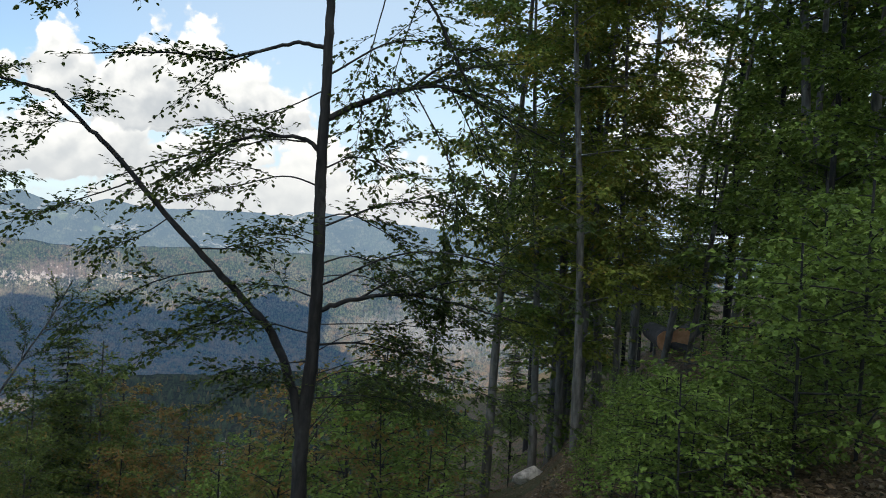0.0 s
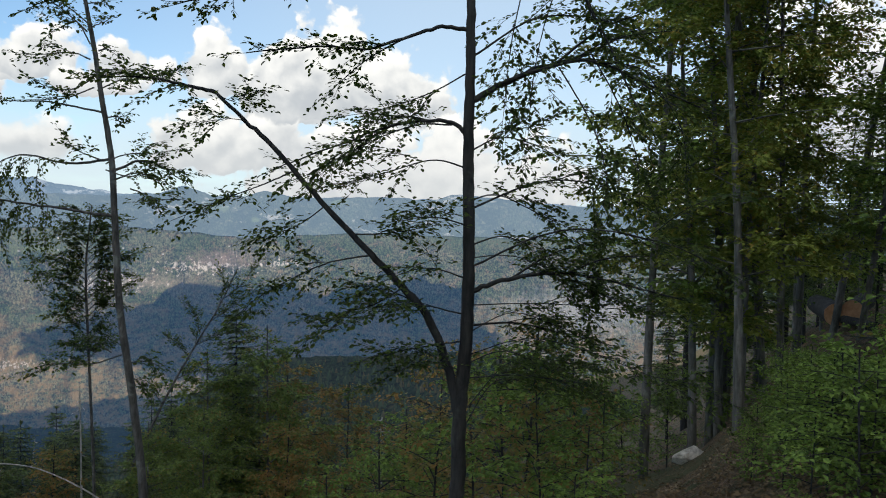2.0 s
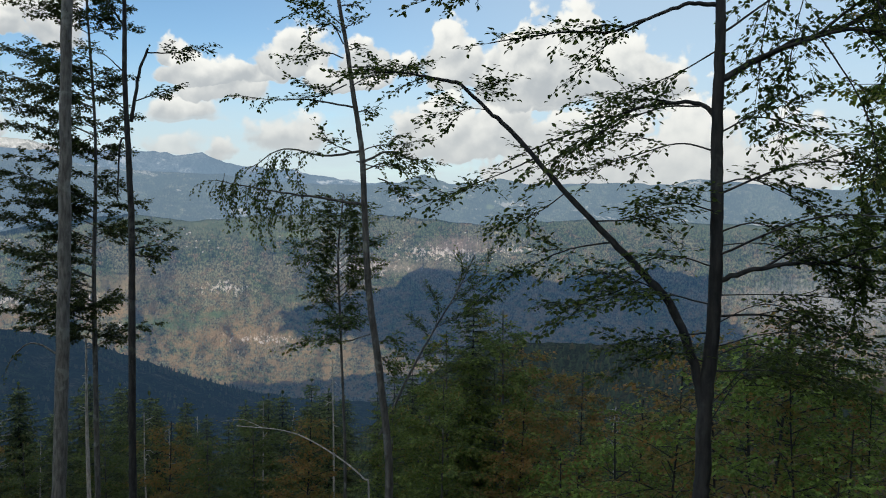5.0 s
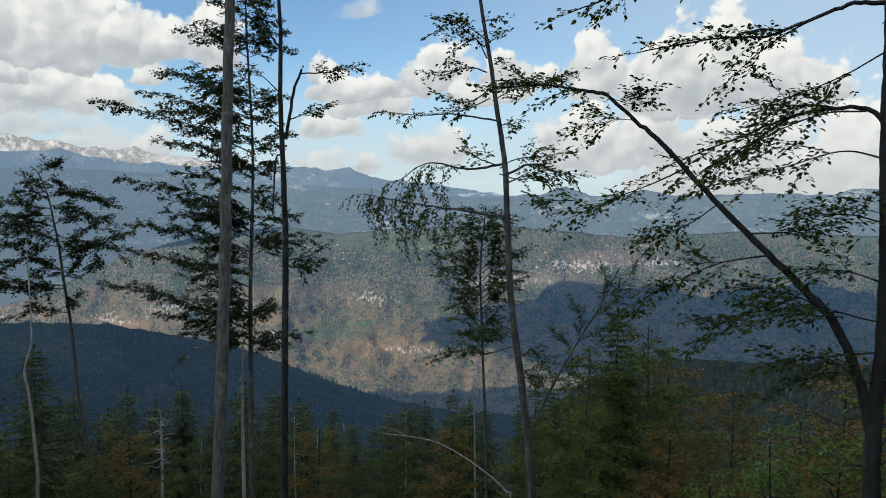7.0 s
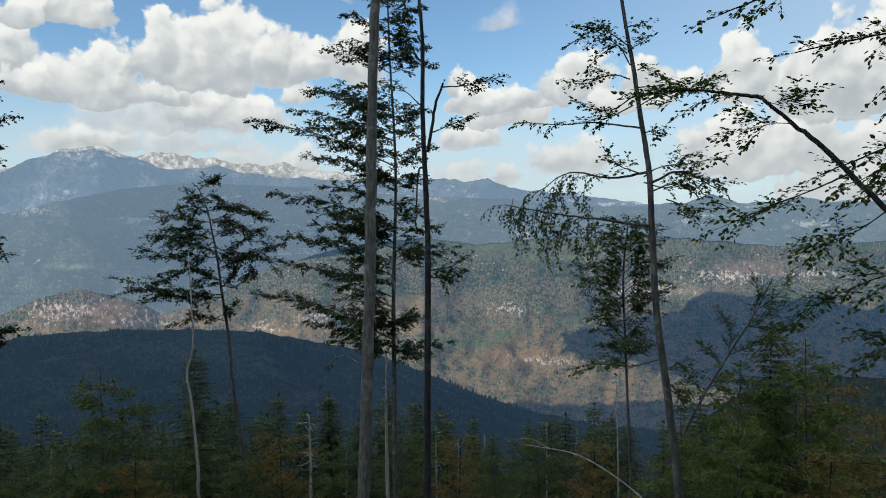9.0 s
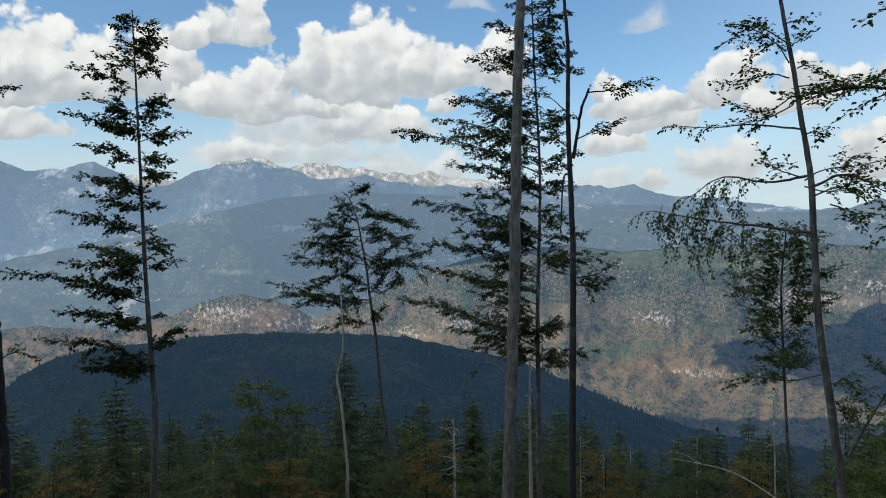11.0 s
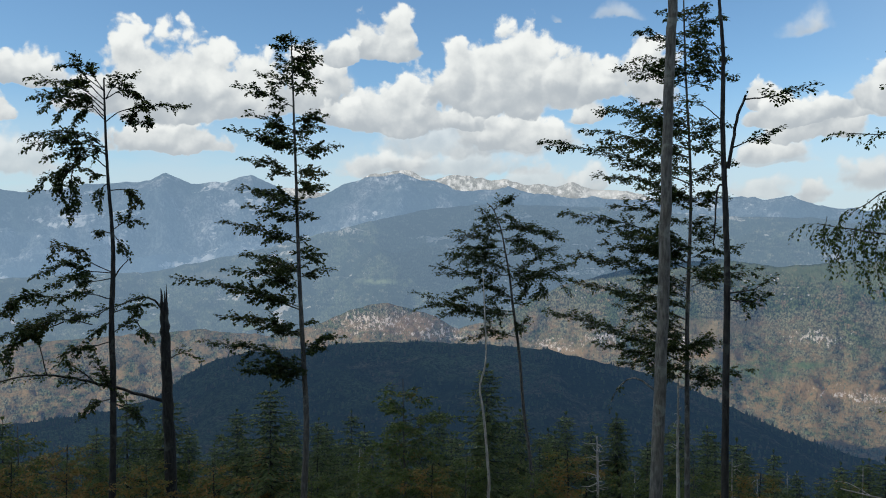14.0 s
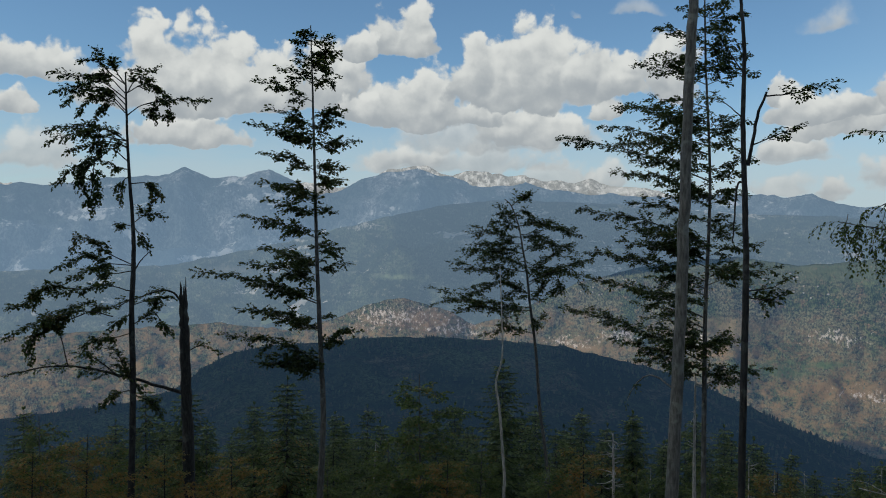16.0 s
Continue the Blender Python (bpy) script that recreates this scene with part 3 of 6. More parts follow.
CREST_SNOW = [(110, 3.5), (86, 3.0), (80.2, 3.5), (77.3, 3.9), (73.5, 3.4), (71.2, 3.7), (68.9, 4.7), (67.7, 4.85), (66.6, 4.9), (65, 4.4), (62.7, 4.5), (61, 4.2), (60.0, 4.3),
              (58.8, 3.8), (55.8, 4.0), (53.6, 3.5), (49.9, 3.0), (30, 0.5), (-50, 0.2)]


def fbm(x, y, seed, octaves=4):
    s, a = 0.0, 1.0
    for _ in range(octaves):
        s += a * noise.noise(Vector((x, y, seed)))
        x, y, a = x * 2.1, y * 2.1, a * 0.5
    return s


def ridge_heights(crest, r0, r1, el0, rough, seed, step, rows, spur, curve=0.8, pitch=0.9):
    """A polar grid of heights from the foot at r0 up to the crest at r1, and a little down behind it."""
    azs = np.arange(108, -45, -step)
    ca = [c[0] for c in crest][::-1]
    ce = [c[1] for c in crest][::-1]
    top = np.interp(azs, ca, ce)
    grid = np.zeros((rows + 3, len(azs), 3))
    for q, a in enumerate(azs):
        jag = rough * fbm(a * pitch, 0, seed, 6)
        for i in range(rows + 3):
            u = i / rows
            r = r0 + (r1 - r0) * u
            if u <= 1:
                el = el0 + (top[q] + jag - el0) * u ** curve
                el += spur * math.sin(math.pi * u) ** 0.8 * (fbm(a * 0.16 + u * 0.8, u * 2.8, seed + 5, 5) - 0.45 * abs(fbm(a * 0.4, u * 5.5, seed + 9, 4)))
                el = min(el, top[q] + jag)
            else:
                el = top[q] + jag - 2.0 * (u - 1) * rows
            x, y = at_az(a, r)
            grid[i, q] = (x, y, EYE + r * math.tan(radians(el)))
    return grid


def ridge(name, label, grid, mat):
    h, w, _ = grid.shape
    i = np.arange(h - 1)[:, None] * w + np.arange(w - 1)[None]
    f = np.stack([i, i + 1, i + w + 1, i + w], -1).reshape(-1, 4)
    ob = new(name, mesh_of(name, grid.reshape(-1, 3), f, mat, True))
    return tagged(ob, label, "mountain" if "mountain" in name else "hill", kind="structure")


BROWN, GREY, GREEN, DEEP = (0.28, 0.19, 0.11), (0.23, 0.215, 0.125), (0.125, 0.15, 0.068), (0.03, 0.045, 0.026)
LIMESTONE = (0.55, 0.50, 0.44)
# Haze put in as glow: colour, near and far share, first and last distance
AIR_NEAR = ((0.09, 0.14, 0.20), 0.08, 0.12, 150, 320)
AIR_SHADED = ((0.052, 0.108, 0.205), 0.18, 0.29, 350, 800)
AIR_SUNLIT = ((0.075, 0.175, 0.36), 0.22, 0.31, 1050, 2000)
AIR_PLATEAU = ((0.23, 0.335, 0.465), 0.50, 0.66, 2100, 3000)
# bare cliffs and screes, and meadows: azimuth, elevation, half width and half height in degrees
CLIFFS = [(69.0, -5.4, 3.2, 0.75), (64.5, -6.1, 1.8, 0.45), (57.0, -7.0, 1.7, 0.35), (40.3, -5.9, 1.5, 0.4), (31.5, -4.6, 3.2, 0.6), (26.5, -3.6, 2.5, 0.45), (37.8, -9.4, 1.7, 0.4),
          (48.5, -6.6, 1.2, 0.3), (53.5, -6.4, 1.6, 0.35), (20.5, -3.4, 2.0, 0.3), (25.0, -3.6, 3.0, 0.5)]
SPOTS_SUNLIT = [(42.0, -1.7, 24.0, 1.7, (0.13, 0.15, 0.085)), (5.0, -1.3, 22.0, 1.5, (0.13, 0.15, 0.085)), (25.0, -3.2, 4.0, 1.0, (0.27, 0.195, 0.15)), (0.0, -6.2, 9.0, 2.4, (0.37, 0.35, 0.31)), (67.5, -5.6, 6.5, 1.3, (0.29, 0.185, 0.10)), (56.5, -7.4, 5.0, 1.3, (0.27, 0.185, 0.095)), (39.5, -9.2, 6.0, 1.4, (0.29, 0.185, 0.085)), (46.0, -7.4, 4.0, 0.5, (0.29, 0.19, 0.085)), (47.0, -5.6, 6.0, 1.0, (0.24, 0.18, 0.095)),
                (30.0, -4.6, 8.0, 1.1, (0.26, 0.21, 0.15))] + [(*c, (0.62, 0.54, 0.47)) for c in CLIFFS] + [(44.0, -8.2, 4.0, 0.7, (0.10, 0.14, 0.06)), (41.0, -7.6, 3.0, 0.4, (0.10, 0.14, 0.06)), (49.5, -8.6, 3.0, 0.5, (0.13, 0.15, 0.07)), (35.5, -6.6, 4.0, 0.5, (0.12, 0.14, 0.075)), (36.0, -2.4, 4.0, 0.3, (0.17, 0.19, 0.08)), (21.4, -2.3, 1.6, 0.22, (0.30, 0.28, 0.12))]
SPOTS_PLATEAU = [(71.5, 0.8, 1.6, 0.2, LIMESTONE), (56.0, 1.9, 1.6, 0.22, LIMESTONE), (53.8, 2.0, 0.9, 0.16, LIMESTONE), (61.0, 1.5, 1.3, 0.2, LIMESTONE), (64.0, -0.3, 2.2, 0.4, (0.28, 0.25, 0.18)),
                 (68.8, -2.7, 3.2, 0.3, (0.24, 0.27, 0.14)), (54.4, -0.7, 2.6, 0.3, (0.36, 0.37, 0.2)), (86.0, -0.8, 3.0, 0.4, (0.2, 0.2, 0.17)), (80.0, -2.2, 3.0, 0.4, (0.2, 0.18, 0.13))]
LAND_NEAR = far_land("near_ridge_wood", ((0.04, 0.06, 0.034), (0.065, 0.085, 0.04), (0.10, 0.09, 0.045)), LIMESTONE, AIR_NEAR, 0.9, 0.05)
# Shade in the colour: tones and haze far darker than on the sunlit hill
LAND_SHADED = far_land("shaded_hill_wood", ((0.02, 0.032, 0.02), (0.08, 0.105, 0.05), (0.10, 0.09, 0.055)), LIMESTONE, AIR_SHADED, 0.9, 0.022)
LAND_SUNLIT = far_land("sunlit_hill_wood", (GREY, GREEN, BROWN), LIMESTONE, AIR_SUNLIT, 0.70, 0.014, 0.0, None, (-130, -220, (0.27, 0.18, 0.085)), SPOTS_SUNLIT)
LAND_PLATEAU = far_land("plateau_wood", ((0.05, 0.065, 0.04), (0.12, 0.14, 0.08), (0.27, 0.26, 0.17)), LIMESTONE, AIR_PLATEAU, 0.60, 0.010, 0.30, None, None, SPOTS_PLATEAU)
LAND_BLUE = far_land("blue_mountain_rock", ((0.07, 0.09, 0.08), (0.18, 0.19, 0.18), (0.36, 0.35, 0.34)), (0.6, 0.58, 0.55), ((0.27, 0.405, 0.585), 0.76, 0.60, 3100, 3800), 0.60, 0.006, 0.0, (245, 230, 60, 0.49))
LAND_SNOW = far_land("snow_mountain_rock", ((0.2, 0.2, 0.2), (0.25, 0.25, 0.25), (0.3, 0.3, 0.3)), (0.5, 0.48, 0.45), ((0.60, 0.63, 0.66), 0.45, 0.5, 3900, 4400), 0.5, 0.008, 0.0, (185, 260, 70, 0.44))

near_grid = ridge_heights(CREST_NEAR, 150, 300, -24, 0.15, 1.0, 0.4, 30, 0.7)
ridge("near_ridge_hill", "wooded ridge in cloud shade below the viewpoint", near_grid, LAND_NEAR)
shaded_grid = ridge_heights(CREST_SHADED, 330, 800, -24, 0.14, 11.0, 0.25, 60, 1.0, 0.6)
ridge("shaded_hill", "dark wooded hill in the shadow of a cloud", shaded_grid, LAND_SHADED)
sunlit_grid = ridge_heights(CREST_SUNLIT, 900, 2000, -16, 0.12, 21.0, 0.2, 92, 1.9, 0.75)
ridge("sunlit_hill", "sunlit hills of brown autumn woods with pale cliffs", sunlit_grid, LAND_SUNLIT)
ridge("plateau_mountain", "hazy dark wooded plateau with scattered meadows", ridge_heights(CREST_PLATEAU, 2100, 3000, -9, 0.10, 31.0, 0.25, 64, 2.3), LAND_PLATEAU)
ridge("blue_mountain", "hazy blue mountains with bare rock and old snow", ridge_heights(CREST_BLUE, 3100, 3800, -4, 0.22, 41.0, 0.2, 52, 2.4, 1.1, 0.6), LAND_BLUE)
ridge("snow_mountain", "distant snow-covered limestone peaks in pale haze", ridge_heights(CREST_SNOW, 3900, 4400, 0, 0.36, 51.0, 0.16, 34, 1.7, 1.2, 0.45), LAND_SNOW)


def shade_cloud(label, centre, spread, height, lobes, seed, mat=VAPOUR):
    """An unseen flat cumulus sheet, added far overhead so that its shadow falls round centre, at ground height
    spread[2].
    """
    lift = (height - spread[2]) / TO_SUN.z
    cx, cy = centre[0] + TO_SUN.x * lift, centre[1] + TO_SUN.y * lift
    v, n, rings = [], 72, 12
    for i in range(rings + 1):
        for q in range(n):
            a = 2 * math.pi * q / n
            w = 1 + lobes * fbm(math.cos(a) * 1.6, math.sin(a) * 1.6, seed, 4)
            u = i / rings
            z = height + (1 - u * u) * 60 + 30 * fbm(math.cos(a) * u * 4, math.sin(a) * u * 4, seed + 3, 3)
            v.append((cx + math.cos(a) * spread[0] * w * u, cy + math.sin(a) * spread[1] * w * u, z))
    f = []
    for i in range(rings):
        for q in range(n):
            f.append((i * n + q, i * n + (q + 1) % n, (i + 1) * n + (q + 1) % n, (i + 1) * n + q))
    ob = new("cloud", mesh_of("cloud", v, f, mat, True))
    return tagged(ob, label, "cloud", kind="structure")


# Out of view, placed only for the shadows they throw
shade_cloud("broad unseen cumulus sheet overhead, added to shade the foreground", at_az(60, 60), (880, 880, -60), 800, 0.06, 2.0)
shade_cloud("long unseen cumulus sheet added to shade the plateau", at_az(58, 2600), (800, 480, 30), 1150, 0.15, 8.0)
shade_cloud("small unseen cumulus sheet added to shade the valley", at_az(21, 1395), (350, 300, -170), 800, 0.16, 5.0, THICK_VAPOUR)
shade_cloud("small unseen cumulus sheet added to shade the valley", at_az(33, 1330), (125, 95, -180), 800, 0.2, 6.0, THICK_VAPOUR)
shade_cloud("small unseen cumulus sheet added to shade the valley", at_az(12, 1540), (120, 190, -140), 800, 0.16, 7.0, THICK_VAPOUR)

# ---------------------------------------------------------------- trees that stand against the view
# Drawn in the upright plane that faces the viewpoint: metres to the right of the line of sight, metres above the eye.


class Tree:
    def __init__(self, name, label, category, az, dist, seed, bark_mat, group="", fine=False):
        self.fine = fine
        x, y = at_az(az, dist)
        self.z0 = ground_z(x, y)
        self.lift = EYE - self.z0
        self.rng = np.random.default_rng(seed)
        self.root = thing(name, label, category, pose(x, y, self.z0, 0, 0, az), group)
        self.leaves = Leaves()
        self.bark = bark_mat

    def up(self, pts):
        return [(p[0], 0.0, p[1] + self.lift) if len(p) == 2 else (p[0], p[1], p[2] + self.lift) for p in pts]

    def trunk(self, pts, r0, r1, foot=True, name="trunk", power=1.0, label=""):
        w = Wood()
        p = self.up(pts)
        if foot:
            low = p[0]
            p = [(low[0] * 0.6, low[1], -0.25)] + p if low[2] > 0.4 else p
        path = smooth_path(p, 8)
        path[1:-1] += self.rng.normal(0, r1 * 0.12, path[1:-1].shape)
        self.path = path
        w.stem(path, r0, r1, 12, power, 0.05, self.rng)
        return part(name, w.mesh(name, self.bark), self.root, label)

    def limb(self, pts, r, spread=0.6, y0=0.0, name="limb", **kw):
        w = Wood(self.fine)
        p = [(x, y, z + self.lift) for x, y, z in deep(self.rng, pts, y0, spread)]
        limb(self.rng, w, self.leaves, p, r, **kw)
        return part(name, w.mesh(name, self.bark), self.root)

    def bough(self, tip, r, rise=0.35, spread=0.6, **kw):
        """A limb from the trunk to a tip, leaving the trunk lower than it ends."""
        x, z = tip
        c = self.path
        reach = abs(x - float(np.interp(z + self.lift, c[:, 2], c[:, 0])))
        zs = z - rise * reach
        x0 = float(np.interp(zs + self.lift, c[:, 2], c[:, 0]))
        mid = (x0 + (x - x0) * 0.5, zs + (z - zs) * 0.68)
        return self.limb([(x0, zs), mid, (x, z)], r, spread, **kw)

    def crown(self, mat, full=True, width=0.62, label=""):
        return part("crown", self.leaves.mesh("crown", mat, full, width), self.root, label)


def forked_beech():
    t = Tree("beech_tree", "slender dark two-stemmed beech with sparse green leaves", "tree", 9, 8, 3, BARK_DARK, "", True)
    t.trunk([(0.0, -2.9), (0.02, -2.51), (0.02, -1.86), (0.07, -1.21), (0.08, -0.35), (0.06, 0.45), (0.06, 1.15), (0.06, 1.9), (0.07, 2.43), (0.1, 3.3), (0.05, 4.6)], 0.082, 0.03)
    w = Wood()
    lean = smooth_path(t.up([(0.0, -1.9), (-0.11, -1.43), (-0.32, -0.96), (-0.6, -0.65), (-0.92, -0.33), (-1.35, 0.12), (-1.77, 0.58), (-2.08, 0.87), (-2.36, 1.13)]), 6)
    lean[1:-1] += t.rng.normal(0, 0.005, lean[1:-1].shape)
    w.stem(lean, 0.05, 0.016, 10, 0.8, 0.05, t.rng)
    part("leaning_stem", w.mesh("leaning_stem", BARK_DARK), t.root)
    k = dict(size=0.06, reach=0.6, gap=0.125, thick=0.9, forks=2, tilt=0.3, droop=0.08)
    t.limb([(-2.36, 1.13), (-2.63, 1.19), (-3.0, 1.25), (-3.45, 1.24)], 0.02, 0.2, **k)
    t.limb([(0.08, 1.09), (0.4, 1.28), (0.82, 1.47), (1.21, 1.54), (1.72, 1.39), (2.48, 1.12)], 0.034, 0.3, **k)
    t.limb([(0.4, 1.28), (0.9, 1.42), (1.3, 1.40), (1.9, 1.0)], 0.02, 0.5, **k)
    t.limb([(0.04, 0.77), (-0.08, 0.87), (-0.32, 0.9), (-0.68, 0.85), (-1.08, 0.71), (-1.77, 0.46)], 0.024, 0.35, **k)
    t.limb([(-0.1, 0.86), (-0.45, 0.83), (-0.9, 0.62), (-1.5, 0.25)], 0.009, 0.7, **k)
    t.limb([(0.03, 1.76), (-0.21, 1.77), (-0.52, 1.66), (-0.87, 1.54), (-1.38, 1.52), (-1.97, 1.43)], 0.022, 0.4, bare=0.4, **k)
    t.limb([(0.13, -0.72), (0.4, -0.61), (0.78, -0.54), (1.16, -0.54), (2.02, -0.73)], 0.026, 0.35, **k)
    t.limb([(0.11, -1.05), (0.54, -1.05), (1.09, -1.18), (1.6, -1.33)], 0.012, 0.5, **k)
    t.limb([(0.11, -1.56), (0.56, -1.5), (1.11, -1.53)], 0.009, 0.5, **k)
    t.limb([(0.07, 2.43), (0.44, 2.52), (0.89, 2.3), (1.19, 1.79), (1.58, 0.94)], 0.026, 0.3, bare=0.35, **k)
    t.limb([(0.61, 2.45), (0.46, 1.72), (0.41, 1.23), (0.37, 0.74)], 0.007, 0.3, bare=0.3, **k)
    t.limb([(0.9, 2.3), (0.75, 1.8), (0.66, 1.3), (0.6, 0.5)], 0.007, 0.3, bare=0.3, **k)
    t.limb([(0.06, 2.54), (-0.82, 2.39), (-1.9, 1.99), (-2.51, 1.77)], 0.022, 0.3, bare=0.5, **k)
    t.limb([(-1.62, 0.39), (-1.9, 0.27), (-2.33, 0.11), (-2.85, -0.1)], 0.009, 0.4, **k)
    t.limb([(-0.87, -0.4), (-1.27, -0.48), (-1.66, -0.65), (-2.14, -0.93)], 0.009, 0.4, **k)
    t.limb([(-0.54, -0.7), (-0.84, -0.88), (-1.19, -1.0), (-1.57, -1.32)], 0.008, 0.4, **k)
    t.limb([(-2.08, 0.87), (-2.28, 0.89), (-2.61, 0.84)], 0.005, 0.4, **k)
    t.limb([(-1.03, -0.2), (-0.67, -0.18), (-0.26, -0.1)], 0.008, 0.5, **k)
    t.limb([(0.05, -0.09), (-0.27, -0.02), (-0.63, -0.07)], 0.008, 0.7, **k)
    t.limb([(0.05, 0.45), (-0.3, 0.53), (-0.81, 0.39), (-1.51, 0.24)], 0.009, 0.6, **k)
    t.limb([(0.04, -1.21), (-0.3, -1.23), (-0.72, -1.29)], 0.008, 0.6, **k)
    t.limb([(0.05, 1.36), (-0.33, 1.17), (-0.84, 1.02), (-1.2, 0.97)], 0.008, 0.6, **k)
    t.limb([(0.04, 0.13), (0.36, 0.2), (0.8, 0.01), (1.14, -0.13)], 0.009, 0.5, **k)
    t.limb([(0.06, -0.3), (0.4, -0.2), (0.75, -0.3), (1.2, -0.45)], 0.009, 0.8, **k)
    t.limb([(0.06, 0.6), (0.35, 0.75), (0.7, 0.7), (1.1, 0.5)], 0.009, 0.8, **k)
    t.limb([(1.21, 1.54), (1.5, 1.1), (1.7, 0.6), (1.75, 0.1)], 0.008, 0.5, **k)
    t.limb([(0.9, 1.42), (1.2, 0.9), (1.35, 0.4), (1.3, -0.1)], 0.008, 0.6, **k)
    t.limb([(1.72, 1.39), (2.1, 0.9), (2.2, 0.3)], 0.007, 0.5, **k)
    t.limb([(0.06, 0.05), (0.8, 0.35), (1.5, 0.3), (2.1, 0.0)], 0.011, 0.5, **k)
    t.limb([(0.08, -0.5), (0.9, -0.12), (1.7, -0.2), (2.3, -0.5)], 0.011, 0.6, **k)
    t.limb([(0.07, 1.5), (0.7, 1.9), (1.4, 1.9), (2.1, 1.6)], 0.011, 0.5, **k)
    t.limb([(1.25, 0.3), (1.28, -0.3), (1.24, -1.1)], 0.007, 0.2, size=0.058, reach=0.3, gap=0.06, thick=1.6, droop=0.8, bare=0.1)
    for q, (z, far) in enumerate(((-0.4, 1.5), (-0.8, 2.3), (-0.95, 1.5), (-1.2, 2.1), (-1.35, 1.3), (-1.7, 1.6), (-1.9, 1.1))):
        a, b = t.rng.uniform(-0.05, 0.28), t.rng.uniform(-0.45, 0.25)
        t.limb([(0.06, z - t.rng.uniform(0, 0.2)), (far * 0.35, z + a), (far * t.rng.uniform(0.6, 0.8), z + a * 0.5 + b * 0.5), (far, z + b)], 0.006, 0.3 + 0.13 * q, **k)
    for q, (z, far) in enumerate(((-0.6, 0.9), (-0.95, 1.2), (-1.5, 0.8))):
        t.limb([(0.06, z), (-far * 0.4, z + 0.1), (-far, z - 0.1)], 0.008, 0.8, **k)
    t.limb([(-1.3, 0.07), (-1.59, -0.13), (-1.93, -0.25)], 0.007, 0.5, **k)
    t.limb([(-0.4, -0.85), (-0.7, -0.75), (-1.05, -0.72)], 0.008, 0.9, **k)
    t.limb([(-2.36, 1.13), (-2.2, 1.05), (-1.95, 1.1)], 0.005, 0.4, **k)
    t.crown(LEAF, True, 0.6)


def leaning_beech():
    t = Tree("beech_tree", "tall slightly leaning beech with thin drooping leaf sprays", "tree", 31, 18.5, 7, BARK, "", True)
    t.trunk([(0.43, -6.4), (0.23, -4.1), (-0.04, -2.08), (-0.14, -0.33), (-0.21, 1.04), (-0.38, 2.15), (-0.54, 3.26), (-0.77, 4.61), (-0.93, 6.07), (-1.1, 7.5)], 0.098, 0.022)
    k = dict(size=0.1, reach=0.55, gap=0.12, thick=1.2, forks=1, tilt=0.4, droop=0.15)
    d = dict(size=0.075, reach=1.2, gap=0.2, droop=1.5, thick=0.75)
    t.limb([(-0.14, -0.14), (-0.99, -0.02), (-2.12, 0.14), (-3.27, 0.35)], 0.035, 0.3, bare=0.35, **d)
    t.limb([(-0.21, 1.04), (-1.0, 0.91), (-1.88, 1.04), (-2.7, 0.54)], 0.03, 0.3, bare=0.3, **d)
    t.limb([(-0.36, 1.97), (-1.38, 2.16), (-2.13, 2.16), (-3.08, 2.29)], 0.022, 0.3, bare=0.6, size=0.08, reach=0.6, gap=0.1, droop=0.9)
    h = dict(size=0.08, reach=0.38, gap=0.075, droop=0.4, thick=1.05, bare=0.1, sides=4)
    for q in range(14):
        x = -3.1 + q * 0.13
        z = float(np.interp(x, [-3.27, -2.12, -0.99], [0.35, 0.14, -0.02])) if q % 2 else float(np.interp(x, [-2.7, -1.88, -1.0], [0.5, 1.0, 0.9]))
        drop = t.rng.uniform(0.6, 1.9 if q % 2 else 1.3)
        t.limb([(x, z), (x - 0.06, z - drop * 0.5), (x + 0.08, z - drop)], 0.007, 0.3, y0=t.rng.normal(0, 0.3), **h)
    t.limb([(-0.19, 0.79), (0.49, 1.04), (1.3, 0.61)], 0.03, 0.5, **k)
    t.limb([(-0.19, 0.6), (0.3, 0.75), (0.9, 0.5)], 0.02, 0.9, **k)
    for p in ([(-0.67, 3.58), (-1.04, 3.94), (-1.42, 4.19), (-1.91, 4.01)],
              [(-0.67, 3.76), (-1.11, 4.13), (-1.73, 4.37)],
              [(-0.61, 3.33), (-0.86, 3.76), (-1.17, 3.64), (-1.48, 3.4)],
              [(-0.74, 4.13), (-0.49, 4.19), (-0.27, 4.27)],
              [(-0.65, 3.64), (-0.43, 3.78), (-0.29, 3.86)],
              [(-0.61, 3.03), (-0.98, 3.12), (-1.6, 3.0), (-1.91, 3.0)],
              [(-0.54, 2.66), (-0.98, 2.41), (-1.47, 2.47), (-1.79, 2.66)],
              [(-0.54, 2.47), (-1.1, 2.23), (-1.85, 2.17)],
              [(-0.48, 2.41), (-0.11, 2.6), (0.26, 2.72)],
              [(-0.46, 2.84), (0.01, 2.9), (0.44, 2.96)],
              [(-0.46, 3.21), (-0.3, 3.27), (-0.11, 3.17)],):
        t.limb(p, 0.016, t.rng.uniform(0.2, 0.8), **k)
